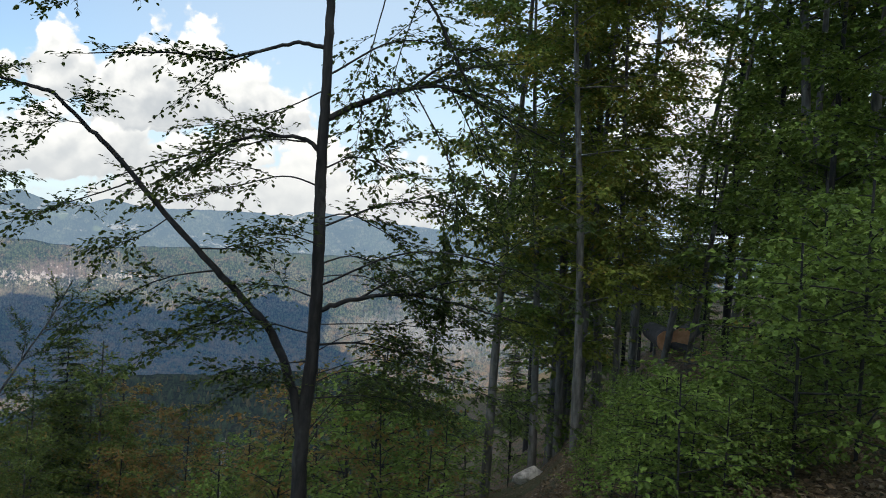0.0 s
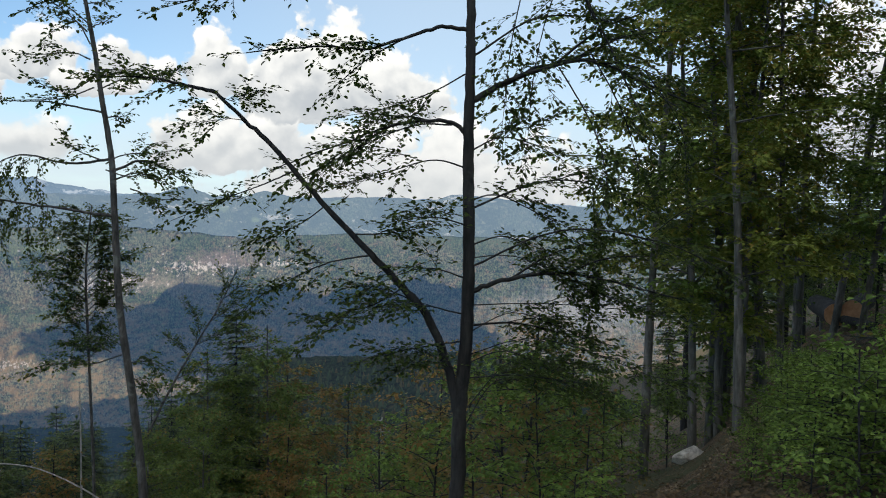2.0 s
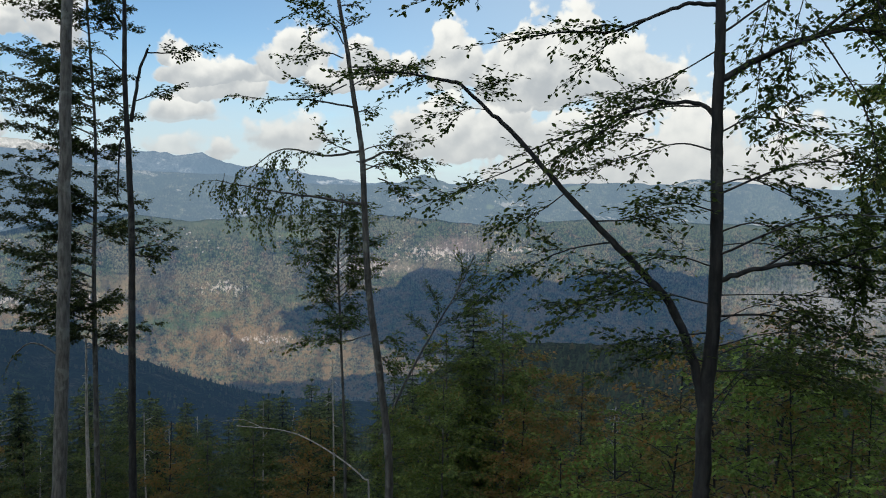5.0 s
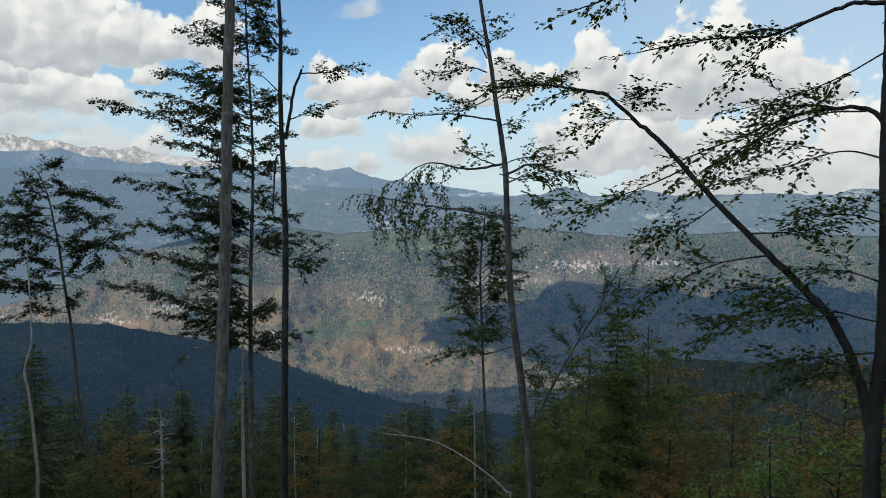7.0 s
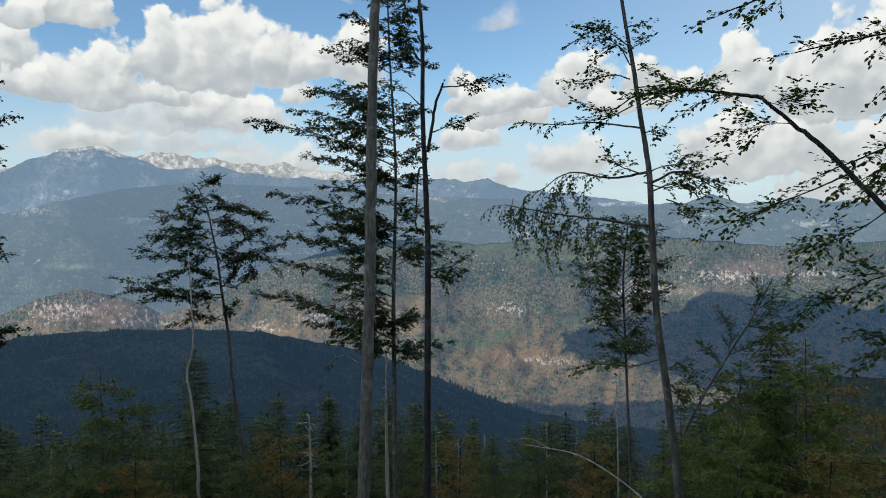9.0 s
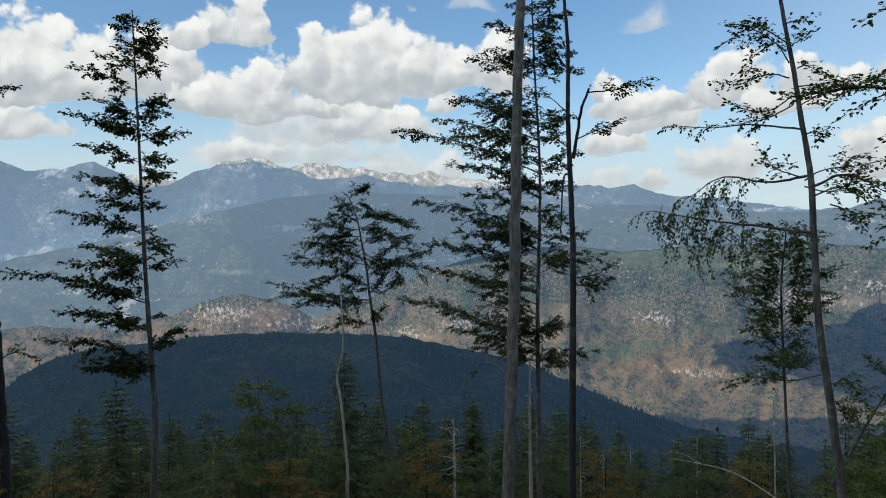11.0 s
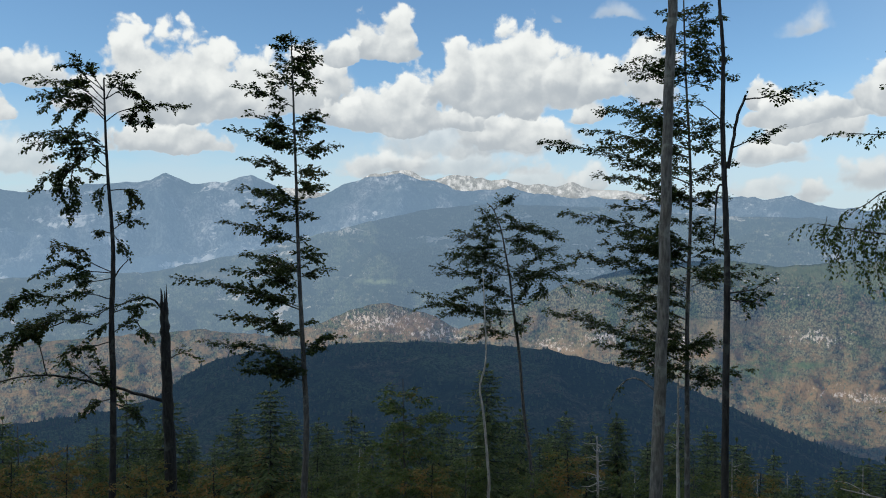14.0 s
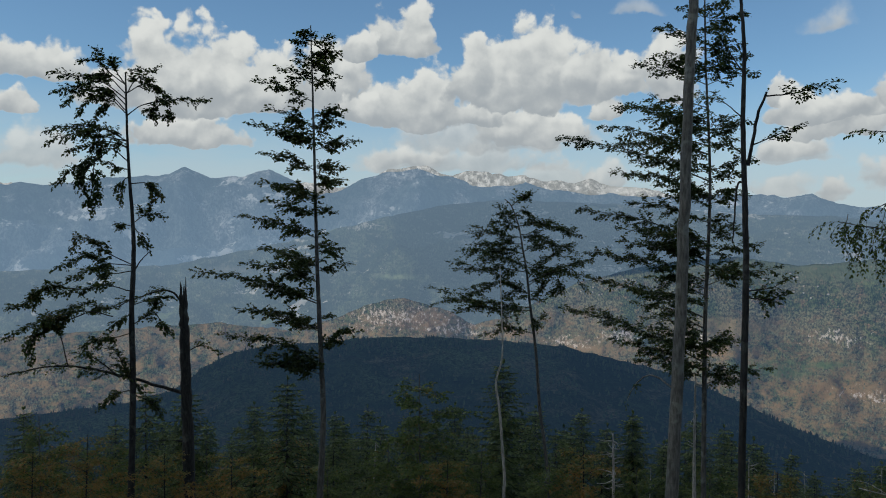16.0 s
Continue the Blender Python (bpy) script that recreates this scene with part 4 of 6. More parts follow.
    for p in ([(0.01, 2.66), (0.51, 2.72), (1.25, 2.9)],
              [(-0.32, 0.93), (0.02, 1.12), (0.64, 1.18), (1.2, 1.28)],
              [(-0.32, 0.81), (0.15, 0.68), (0.65, 0.87), (1.39, 0.75)],
              [(0.15, 0.44), (0.47, 0.31), (0.72, 0.0)],
              [(-0.37, 0.99), (-0.85, 1.18), (-1.1, 1.49)],
              [(-0.01, -3.01), (-0.57, -3.15), (-1.33, -3.09), (-1.96, -3.25)],
              [(0.05, -3.2), (0.43, -3.14), (0.81, -3.26)],
              [(0.08, -3.46), (0.31, -3.58), (0.44, -3.83)],
              [(-0.2, -2.95), (-0.58, -2.7), (-0.95, -2.83)],
              [(-0.35, 1.86), (-0.1, 1.9), (-0.08, 1.8)],):
        t.limb(p, 0.016, t.rng.uniform(0.2, 0.8), **k)
    t.limb([(-0.8, 5.0), (-0.3, 5.3), (0.3, 5.4)], 0.02, 0.6, **k)
    t.limb([(-0.9, 5.6), (-1.5, 6.0), (-2.1, 6.1)], 0.02, 0.6, **k)
    t.crown(LEAF)


def bare_beech():
    t = Tree("beech_tree", "tall straight beech with a bare grey trunk", "tree", 50, 24, 11, BARK_GREY)
    t.trunk([(-0.45, -9.0), (-0.41, -8.1), (-0.22, -3.35), (-0.09, 1.5), (0.06, 6.29), (0.18, 8.67), (0.3, 11.5)], 0.21, 0.10)
    t.limb([(0.1, 8.0), (0.9, 9.2), (1.8, 9.8)], 0.05, 0.5, size=0.1, reach=0.8, gap=0.25)
    t.limb([(0.1, 8.6), (-0.9, 9.6), (-1.9, 10.4)], 0.05, 0.5, size=0.1, reach=0.8, gap=0.25)
    t.limb([(0.05, 6.2), (0.5, 6.35), (0.95, 6.3)], 0.02, 0.5, size=0.09, reach=0.4, gap=0.12)
    t.limb([(-0.27, -4.2), (-0.9, -3.85), (-1.35, -4.1), (-1.6, -4.6)], 0.03, 0.3, size=0.1, reach=0.6, gap=0.3, bare=0.6)
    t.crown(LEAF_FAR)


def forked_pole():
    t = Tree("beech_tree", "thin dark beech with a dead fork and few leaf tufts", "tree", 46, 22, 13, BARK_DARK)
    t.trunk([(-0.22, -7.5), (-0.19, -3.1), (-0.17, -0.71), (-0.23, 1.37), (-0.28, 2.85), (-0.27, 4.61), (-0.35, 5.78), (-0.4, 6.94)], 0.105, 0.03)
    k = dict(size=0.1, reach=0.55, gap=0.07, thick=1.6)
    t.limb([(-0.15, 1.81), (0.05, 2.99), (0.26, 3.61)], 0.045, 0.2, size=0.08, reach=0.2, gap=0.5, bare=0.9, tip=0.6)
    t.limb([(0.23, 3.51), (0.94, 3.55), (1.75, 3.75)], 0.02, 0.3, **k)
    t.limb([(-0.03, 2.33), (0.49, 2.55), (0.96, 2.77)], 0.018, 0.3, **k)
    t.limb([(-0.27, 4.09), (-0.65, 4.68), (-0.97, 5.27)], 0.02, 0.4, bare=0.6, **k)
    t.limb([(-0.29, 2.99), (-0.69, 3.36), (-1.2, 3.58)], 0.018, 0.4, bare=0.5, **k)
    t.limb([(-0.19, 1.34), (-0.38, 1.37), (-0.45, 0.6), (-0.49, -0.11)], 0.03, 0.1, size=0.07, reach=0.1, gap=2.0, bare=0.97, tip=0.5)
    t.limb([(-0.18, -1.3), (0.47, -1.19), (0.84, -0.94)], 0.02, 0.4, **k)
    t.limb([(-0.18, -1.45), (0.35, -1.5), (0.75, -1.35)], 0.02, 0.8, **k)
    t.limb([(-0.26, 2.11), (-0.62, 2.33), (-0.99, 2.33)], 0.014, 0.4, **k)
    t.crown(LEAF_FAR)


def layered(name, label, az, dist, seed, trunk, r, tips, leaf, size, reach, gap, mat, bark_mat=BARK, rise=0.35, spread=0.6, droop=0.3, extra=1, full=False, thick=1.8, tilt=0.85):
    """A tree whose boughs run from the trunk to the given tips, with more of them to the fore and back."""
    t = Tree(name, label, "tree", az, dist, seed, bark_mat)
    t.trunk(trunk, *r)
    for x, z in tips:
        t.bough((x, z), 0.008 + 0.005 * abs(x), rise, spread, size=size, reach=reach, gap=gap, droop=droop, sides=5, thick=thick, tilt=tilt, bare=0.12)
        for _ in range(extra):
            t.bough((x * t.rng.uniform(0.35, 0.75), z + t.rng.uniform(-0.9, 0.9)), 0.008 + 0.004 * abs(x), rise, 1.6, size=size, reach=reach * 0.9, gap=gap * 1.2, droop=droop, sides=5, thick=thick, tilt=tilt, bare=0.06)
    t.crown(leaf, full, 0.78)
    return t


forked_beech()
leaning_beech()
bare_beech()
forked_pole()

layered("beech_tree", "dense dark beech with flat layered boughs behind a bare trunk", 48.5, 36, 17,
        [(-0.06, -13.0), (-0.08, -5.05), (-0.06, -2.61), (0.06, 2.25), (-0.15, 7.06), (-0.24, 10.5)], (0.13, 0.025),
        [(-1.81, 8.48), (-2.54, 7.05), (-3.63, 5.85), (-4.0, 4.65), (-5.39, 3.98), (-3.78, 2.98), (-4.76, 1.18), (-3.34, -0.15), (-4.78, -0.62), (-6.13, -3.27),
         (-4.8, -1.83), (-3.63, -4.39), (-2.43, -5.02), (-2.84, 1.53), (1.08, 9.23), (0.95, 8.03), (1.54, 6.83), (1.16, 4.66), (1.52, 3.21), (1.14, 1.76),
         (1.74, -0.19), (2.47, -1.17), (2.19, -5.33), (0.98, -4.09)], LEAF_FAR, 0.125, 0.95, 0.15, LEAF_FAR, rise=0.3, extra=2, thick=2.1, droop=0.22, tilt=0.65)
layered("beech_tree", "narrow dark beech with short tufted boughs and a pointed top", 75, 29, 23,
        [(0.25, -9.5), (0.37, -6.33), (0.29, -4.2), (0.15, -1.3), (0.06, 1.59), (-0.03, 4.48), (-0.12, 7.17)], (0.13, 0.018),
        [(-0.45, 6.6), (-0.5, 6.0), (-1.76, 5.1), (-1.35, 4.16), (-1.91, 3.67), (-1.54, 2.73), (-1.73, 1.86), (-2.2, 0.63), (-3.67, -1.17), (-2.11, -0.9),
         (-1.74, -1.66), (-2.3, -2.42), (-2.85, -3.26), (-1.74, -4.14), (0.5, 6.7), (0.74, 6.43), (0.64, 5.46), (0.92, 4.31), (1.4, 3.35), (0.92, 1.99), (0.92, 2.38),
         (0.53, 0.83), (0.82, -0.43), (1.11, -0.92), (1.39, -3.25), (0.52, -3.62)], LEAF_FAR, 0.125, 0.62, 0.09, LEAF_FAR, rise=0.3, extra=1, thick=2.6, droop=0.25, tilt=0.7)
def small_beech():
    t = Tree("beech_tree", "small dark beech with wide flat sprays on a crooked trunk", "tree", 60, 44, 19, BARK)
    t.trunk([(0.95, -12.98), (0.53, -8.84), (0.3, -5.87), (-0.01, -3.51), (-0.21, -1.73), (-0.42, -0.55), (-0.64, 0.63), (-1.03, 1.67), (-1.39, 2.05)], 0.10, 0.02)
    k = dict(size=0.14, reach=0.78, gap=0.115, thick=2.0, tilt=0.55, droop=0.12, sides=5, bare=0.08, forks=2)
    for p in ([(-0.73, 0.78), (-1.17, 1.28), (-1.71, 1.52)],
              [(-0.64, 0.49), (-1.17, 0.78), (-1.88, 0.87)],
              [(-0.57, 0.04), (-1.76, 0.18), (-3.1, 0.32)],
              [(-0.48, -0.31), (-1.61, -0.32), (-2.88, -0.36)],
              [(-0.36, -0.84), (-1.46, -0.56), (-2.64, -0.71), (-3.69, -0.72)],
              [(-0.27, -1.58), (-1.3, -1.0), (-2.64, -1.34)],
              [(-0.21, -1.79), (-1.45, -1.6), (-2.64, -1.7), (-3.89, -1.65)],
              [(-0.08, -2.91), (-1.15, -2.33), (-2.03, -2.49), (-3.22, -2.96)],
              [(-0.01, -3.65), (-1.73, -3.38), (-3.22, -3.19), (-4.66, -3.27)],):
        t.limb(p, 0.026, t.rng.uniform(0.2, 0.9), **k)
    for p in ([(-0.01, -3.8), (-1.43, -3.68), (-2.62, -3.54), (-3.67, -3.74)],
              [(-1.03, 1.67), (-0.65, 1.97), (-0.06, 2.26)],
              [(-0.82, 1.23), (-0.44, 1.46), (-0.05, 1.23)],
              [(-0.64, 0.63), (0.16, 0.7), (1.04, 0.79)],
              [(-0.52, 0.19), (0.16, 0.11), (0.75, -0.07)],
              [(0.16, 0.7), (1.48, 0.5), (2.21, 0.21)],
              [(-0.36, -0.7), (0.6, -0.24), (1.34, -0.39), (2.01, -0.29)],
              [(-0.17, -2.17), (0.32, -1.58), (1.05, -0.98), (1.84, -0.97)],
              [(-0.11, -2.32), (0.77, -1.87), (1.79, -1.41), (2.8, -1.17)],):
        t.limb(p, 0.026, t.rng.uniform(0.2, 0.9), **k)
    for p in ([(-0.08, -2.47), (1.06, -1.72), (2.08, -1.85), (2.96, -1.99)],
              [(1.35, -1.92), (1.5, -2.45), (1.07, -2.96)],
              [(-0.11, -2.91), (-0.7, -2.77), (-1.14, -2.93)],
              [(-0.02, -3.21), (0.33, -3.06), (0.57, -2.61)],
              [(0.14, -4.99), (-0.53, -4.85), (-1.28, -4.77), (-2.55, -5.24)],
              [(0.05, -4.1), (0.34, -4.33), (0.64, -4.24)],):
        t.limb(p, 0.026, t.rng.uniform(0.2, 0.9), **k)
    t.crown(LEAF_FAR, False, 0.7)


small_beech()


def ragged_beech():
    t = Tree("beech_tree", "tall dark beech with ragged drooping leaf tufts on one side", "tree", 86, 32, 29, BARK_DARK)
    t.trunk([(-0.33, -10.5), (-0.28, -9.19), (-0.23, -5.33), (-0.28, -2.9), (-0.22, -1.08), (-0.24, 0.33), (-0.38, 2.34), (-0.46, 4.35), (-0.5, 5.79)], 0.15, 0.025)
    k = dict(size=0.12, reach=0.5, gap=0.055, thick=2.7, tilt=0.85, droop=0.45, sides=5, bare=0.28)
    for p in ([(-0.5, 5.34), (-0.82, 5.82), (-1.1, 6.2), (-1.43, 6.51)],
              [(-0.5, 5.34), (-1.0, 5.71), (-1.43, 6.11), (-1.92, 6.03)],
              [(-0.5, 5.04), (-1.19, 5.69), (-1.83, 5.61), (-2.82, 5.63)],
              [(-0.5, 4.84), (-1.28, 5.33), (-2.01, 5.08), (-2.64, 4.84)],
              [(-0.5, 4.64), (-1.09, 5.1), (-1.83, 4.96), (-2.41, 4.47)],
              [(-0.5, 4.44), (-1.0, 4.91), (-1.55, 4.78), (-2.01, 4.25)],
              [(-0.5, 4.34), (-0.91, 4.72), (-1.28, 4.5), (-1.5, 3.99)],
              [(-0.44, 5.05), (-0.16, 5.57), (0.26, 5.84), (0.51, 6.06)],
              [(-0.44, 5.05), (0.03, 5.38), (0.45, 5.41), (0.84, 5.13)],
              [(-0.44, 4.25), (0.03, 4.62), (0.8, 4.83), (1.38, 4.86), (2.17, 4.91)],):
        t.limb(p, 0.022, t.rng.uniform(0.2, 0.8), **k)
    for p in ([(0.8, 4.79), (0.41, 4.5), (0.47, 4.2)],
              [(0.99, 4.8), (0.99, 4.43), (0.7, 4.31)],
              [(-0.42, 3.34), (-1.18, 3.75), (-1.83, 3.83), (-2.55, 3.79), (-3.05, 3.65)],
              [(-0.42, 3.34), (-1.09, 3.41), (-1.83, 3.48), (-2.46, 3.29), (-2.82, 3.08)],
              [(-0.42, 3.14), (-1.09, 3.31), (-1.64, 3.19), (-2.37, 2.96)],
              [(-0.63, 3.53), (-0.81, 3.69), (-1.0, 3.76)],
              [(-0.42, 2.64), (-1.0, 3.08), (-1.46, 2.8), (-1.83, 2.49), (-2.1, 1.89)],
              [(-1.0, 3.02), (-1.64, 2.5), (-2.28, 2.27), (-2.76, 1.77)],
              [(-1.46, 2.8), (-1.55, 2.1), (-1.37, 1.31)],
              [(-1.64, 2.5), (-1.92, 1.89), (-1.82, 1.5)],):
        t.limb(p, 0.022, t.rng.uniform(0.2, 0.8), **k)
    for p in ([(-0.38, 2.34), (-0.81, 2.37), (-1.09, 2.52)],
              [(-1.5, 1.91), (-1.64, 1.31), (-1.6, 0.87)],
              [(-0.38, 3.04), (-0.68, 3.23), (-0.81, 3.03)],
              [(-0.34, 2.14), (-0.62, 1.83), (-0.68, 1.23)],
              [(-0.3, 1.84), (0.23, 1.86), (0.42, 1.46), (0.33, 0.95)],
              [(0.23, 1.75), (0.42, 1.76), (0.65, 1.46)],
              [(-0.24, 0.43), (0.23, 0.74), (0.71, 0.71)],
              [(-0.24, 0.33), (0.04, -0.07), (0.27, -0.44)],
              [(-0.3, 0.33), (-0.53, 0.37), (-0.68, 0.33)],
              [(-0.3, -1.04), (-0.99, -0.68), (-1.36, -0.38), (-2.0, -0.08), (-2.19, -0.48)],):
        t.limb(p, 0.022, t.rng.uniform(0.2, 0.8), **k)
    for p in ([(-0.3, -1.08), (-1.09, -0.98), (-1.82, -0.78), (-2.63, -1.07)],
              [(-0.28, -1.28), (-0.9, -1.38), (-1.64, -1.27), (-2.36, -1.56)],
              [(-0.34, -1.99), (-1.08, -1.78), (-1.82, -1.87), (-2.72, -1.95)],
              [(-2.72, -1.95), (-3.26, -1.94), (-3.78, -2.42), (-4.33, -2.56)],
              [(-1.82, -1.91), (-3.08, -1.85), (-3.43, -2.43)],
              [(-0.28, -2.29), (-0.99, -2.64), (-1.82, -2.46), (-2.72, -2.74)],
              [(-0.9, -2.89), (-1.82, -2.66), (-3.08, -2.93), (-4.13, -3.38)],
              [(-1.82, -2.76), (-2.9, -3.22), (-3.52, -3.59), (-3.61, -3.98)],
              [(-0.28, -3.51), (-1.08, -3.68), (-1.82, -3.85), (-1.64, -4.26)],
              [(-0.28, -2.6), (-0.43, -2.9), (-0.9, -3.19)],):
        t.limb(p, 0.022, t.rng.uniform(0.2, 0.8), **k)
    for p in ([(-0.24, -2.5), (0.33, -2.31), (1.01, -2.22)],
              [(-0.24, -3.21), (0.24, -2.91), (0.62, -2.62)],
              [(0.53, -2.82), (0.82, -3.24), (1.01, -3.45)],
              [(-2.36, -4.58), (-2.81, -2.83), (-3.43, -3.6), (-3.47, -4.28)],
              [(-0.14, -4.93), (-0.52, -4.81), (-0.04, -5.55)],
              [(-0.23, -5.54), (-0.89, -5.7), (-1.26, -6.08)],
              [(-0.14, -5.74), (0.44, -6.09), (0.73, -6.51)],
              [(-0.18, -5.54), (-0.61, -4.51), (-0.9, -4.09)],):
        t.limb(p, 0.022, t.rng.uniform(0.2, 0.8), **k)
    t.limb([(-0.24, -1.4), (-0.02, -0.98), (0.28, -0.62)], 0.03, 0.2, size=0.08, reach=0.1, gap=2.0, bare=0.97, tip=0.5)
    t.crown(LEAF_FAR, False, 0.74)


ragged_beech()

def feathery_beech():
    t = Tree("beech_tree", "narrow feathery young beech on a thin straight trunk", "tree", 33.1, 28.7, 30, BARK)
    t.trunk([(0.25, -9.5), (0.1, -5.0), (0.0, -2.0), (0.12, -0.4), (0.17, 0.15)], 0.062, 0.015)
    k = dict(size=0.11, reach=0.42, gap=0.075, thick=2.2, tilt=0.9, droop=0.3, sides=4, bare=0.15)
    z, side = -4.9, 1
    while z < -0.15:
        u = (-0.15 - z) / 4.75
        reach = (0.22 + 1.35 * math.sin(math.pi * min(1.0, u * 0.82 + 0.08))) * t.rng.uniform(0.5, 1.15)
        side = -side
        t.limb([(0.05, z), (0.05 + side * reach * 0.5, z + reach * 0.42), (0.05 + side * reach, z + reach * t.rng.uniform(0.25, 0.7))], 0.008 + 0.005 * reach, t.rng.uniform(0.2, 1.3), **k)
        z += t.rng.uniform(0.06, 0.14)
    t.crown(LEAF, False, 0.7)


feathery_beech()


def broken_snag():
    t = Tree("broken_snag", "broken-off dark beech trunk with splintered top and few leaves", "dead tree", 83, 34, 31, BARK_DARK)
    t.trunk([(0.08, -10.5), (-0.07, -5.83), (-0.15, -3.64), (-0.19, -2.3)], 0.26, 0.15)
    w = Wood()
    for _ in range(9):
        a = t.rng.uniform(0, 6.28)
        x, y = -0.19 + 0.1 * math.cos(a), 0.1 * math.sin(a)
        h = t.rng.uniform(0.15, 0.75)
        w.stem([(x, y, -2.45 + t.lift), (x, y, -2.3 + h * 0.5 + t.lift), (x + t.rng.normal(0, 0.03), y, -2.3 + h + t.lift)], 0.045, 0.006, 5)
    part("splinters", w.mesh("splinters", BARK_DARK), t.root, "jagged splintered wood")
    k = dict(size=0.14, reach=0.7, gap=0.13, thick=1.6)
    t.limb([(-0.17, -2.66), (-0.74, -2.1), (-1.66, -2.3), (-2.86, -2.69)], 0.045, 0.3, **k)
    t.limb([(-0.09, -6.16), (-1.06, -5.82), (-2.87, -5.25), (-4.61, -4.94), (-6.49, -5.26)], 0.075, 0.2, bare=0.3, **k)
    t.limb([(-2.5, -5.4), (-3.3, -4.7), (-4.2, -4.4)], 0.03, 0.5, **k)
    t.limb([(-0.07, -4.52), (0.5, -4.32), (1.03, -4.57)], 0.025, 0.5, **k)
    t.limb([(-0.08, -8.02), (-0.66, -7.97), (-1.68, -8.11)], 0.035, 0.5, **k)
    t.crown(LEAF_FAR, False)


broken_snag()


def dead_pole(label, az, dist, top, r, seed, twigs, reach):
    """A dead, bleached trunk with bare side twigs. top: elevation of its tip in degrees."""
    x, y = at_az(az, dist)
    z0 = ground_z(x, y)
    h = EYE + dist * math.tan(radians(top)) - z0
    rng = np.random.default_rng(seed)
    root = thing("dead_tree", label, "dead tree", pose(x, y, z0, 0, 0, az), "bleached dead trunks")
    w = Wood()
    path = smooth_path([(0, 0, -0.3), (rng.normal(0, 0.05), 0, h * 0.35), (rng.normal(0, 0.08), 0, h * 0.7), (rng.normal(0, 0.05), 0, h)], 8)
    w.stem(path, r, r * 0.3, 8, 1.0, 0.08, rng)
    part("trunk", w.mesh("trunk", BARK_PALE), root)
    w = Wood()
    for i in range(twigs):
        z = h * (0.99 - 0.3 * rng.random() ** 1.2)
        a = rng.uniform(0, 6.28)
        d = reach * rng.uniform(0.3, 1.0)
        w.stem([(0, 0, z), (d * 0.5 * math.cos(a), d * 0.5 * math.sin(a), z + rng.uniform(-0.1, 0.12)), (d * math.cos(a), d * math.sin(a), z + rng.uniform(-0.25, 0.2))], 0.03, 0.008, 4)
    tagged(part("twigwork", w.mesh("twigwork", BARK_PALE), root), kind="stuff")


dead_pole("bleached dead spruce with bare level twigs", 54.4, 44, -12.9, 0.13, 1, 26, 1.1)
dead_pole("bleached dead trunk mottled with lichen", 49.1, 40, -8.95, 0.13, 2, 10, 0.5)
dead_pole("bleached dead spruce with bare level twigs", 13.9, 60, -13.7, 0.12, 3, 24, 1.2)
for q, (a, d, e) in enumerate([(38.0, 52, -13.6), (42.4, 56, -14.3), (44.2, 50, -14.6), (36.0, 60, -14.0), (45.6, 48, -13.8), (51.8, 58, -15.0), (24.4, 55, -13.5), (33.4, 38, -11.0), (70.5, 50, -13.8)]):
    dead_pole("thin bleached dead trunk among young conifers", a, d, e, 0.07, 10 + q, 6, 0.5)


def crooked_pale_tree():
    t = Tree("dead_tree", "crooked pale bleached stem beside a small beech", "dead tree", 60.2, 42, 37, BARK_PALE, "bleached dead trunks")
    t.trunk([(-1.1, -13.5), (-1.1, -12.0), (-1.36, -8.7), (-1.55, -7.3), (-1.25, -5.9), (-1.3, -3.6), (-1.4, -1.4)], 0.095, 0.022)


def arched_sapling():
    t = Tree("bent_sapling", "thin pale sapling bent over in a low arch", "sapling", 31.5, 16, 41, BARK_PALE)
    t.trunk([(0.1, -5.75), (-0.02, -5.4), (-0.62, -4.9), (-1.4, -4.48), (-2.4, -4.34)], 0.022, 0.008)
    t.limb([(-1.9, -4.4), (-2.3, -4.25), (-2.7, -4.3)], 0.006, 0.5, size=0.07, reach=0.2, gap=0.2)
    t.crown(LEAF_RUST)


def leaning_shrub():
    t = Tree("young_beech", "leaning bare-stemmed young beech with a thin feathery crown", "tree", 29, 26, 43, BARK)
    t.trunk([(-0.61, -7.55), (-0.14, -6.55), (0.47, -5.28), (1.16, -4.03), (1.84, -2.87), (2.38, -1.73)], 0.05, 0.014, foot=False)
    k = dict(size=0.085, reach=0.5, gap=0.1, thick=1.5, tilt=0.8, droop=0.0, bare=0.1, forks=1)
    for p in ([(1.84, -2.87), (2.01, -2.17), (1.83, -1.64)],
              [(2.01, -2.61), (2.53, -2.16), (2.9, -1.55)],
              [(1.58, -3.32), (2.36, -2.87), (3.22, -2.42)],
              [(1.67, -3.14), (2.54, -3.21), (3.31, -3.03)],
              [(1.16, -4.03), (1.24, -3.32), (0.88, -2.71)],
              [(1.16, -4.03), (1.85, -3.75), (2.72, -3.65)],
              [(0.64, -5.01), (1.17, -4.83), (1.69, -4.91)],
              [(0.21, -5.74), (-0.06, -5.21), (0.02, -4.85)],
              [(0.99, -4.39), (0.63, -3.95), (0.37, -3.77)],):
        t.limb(p, 0.014, t.rng.uniform(0.3, 0.9), **k)
    t.crown(LEAF, False)


crooked_pale_tree()
arched_sapling()
leaning_shrub()

# ---------------------------------------------------------------- woodland trees, built once and repeated


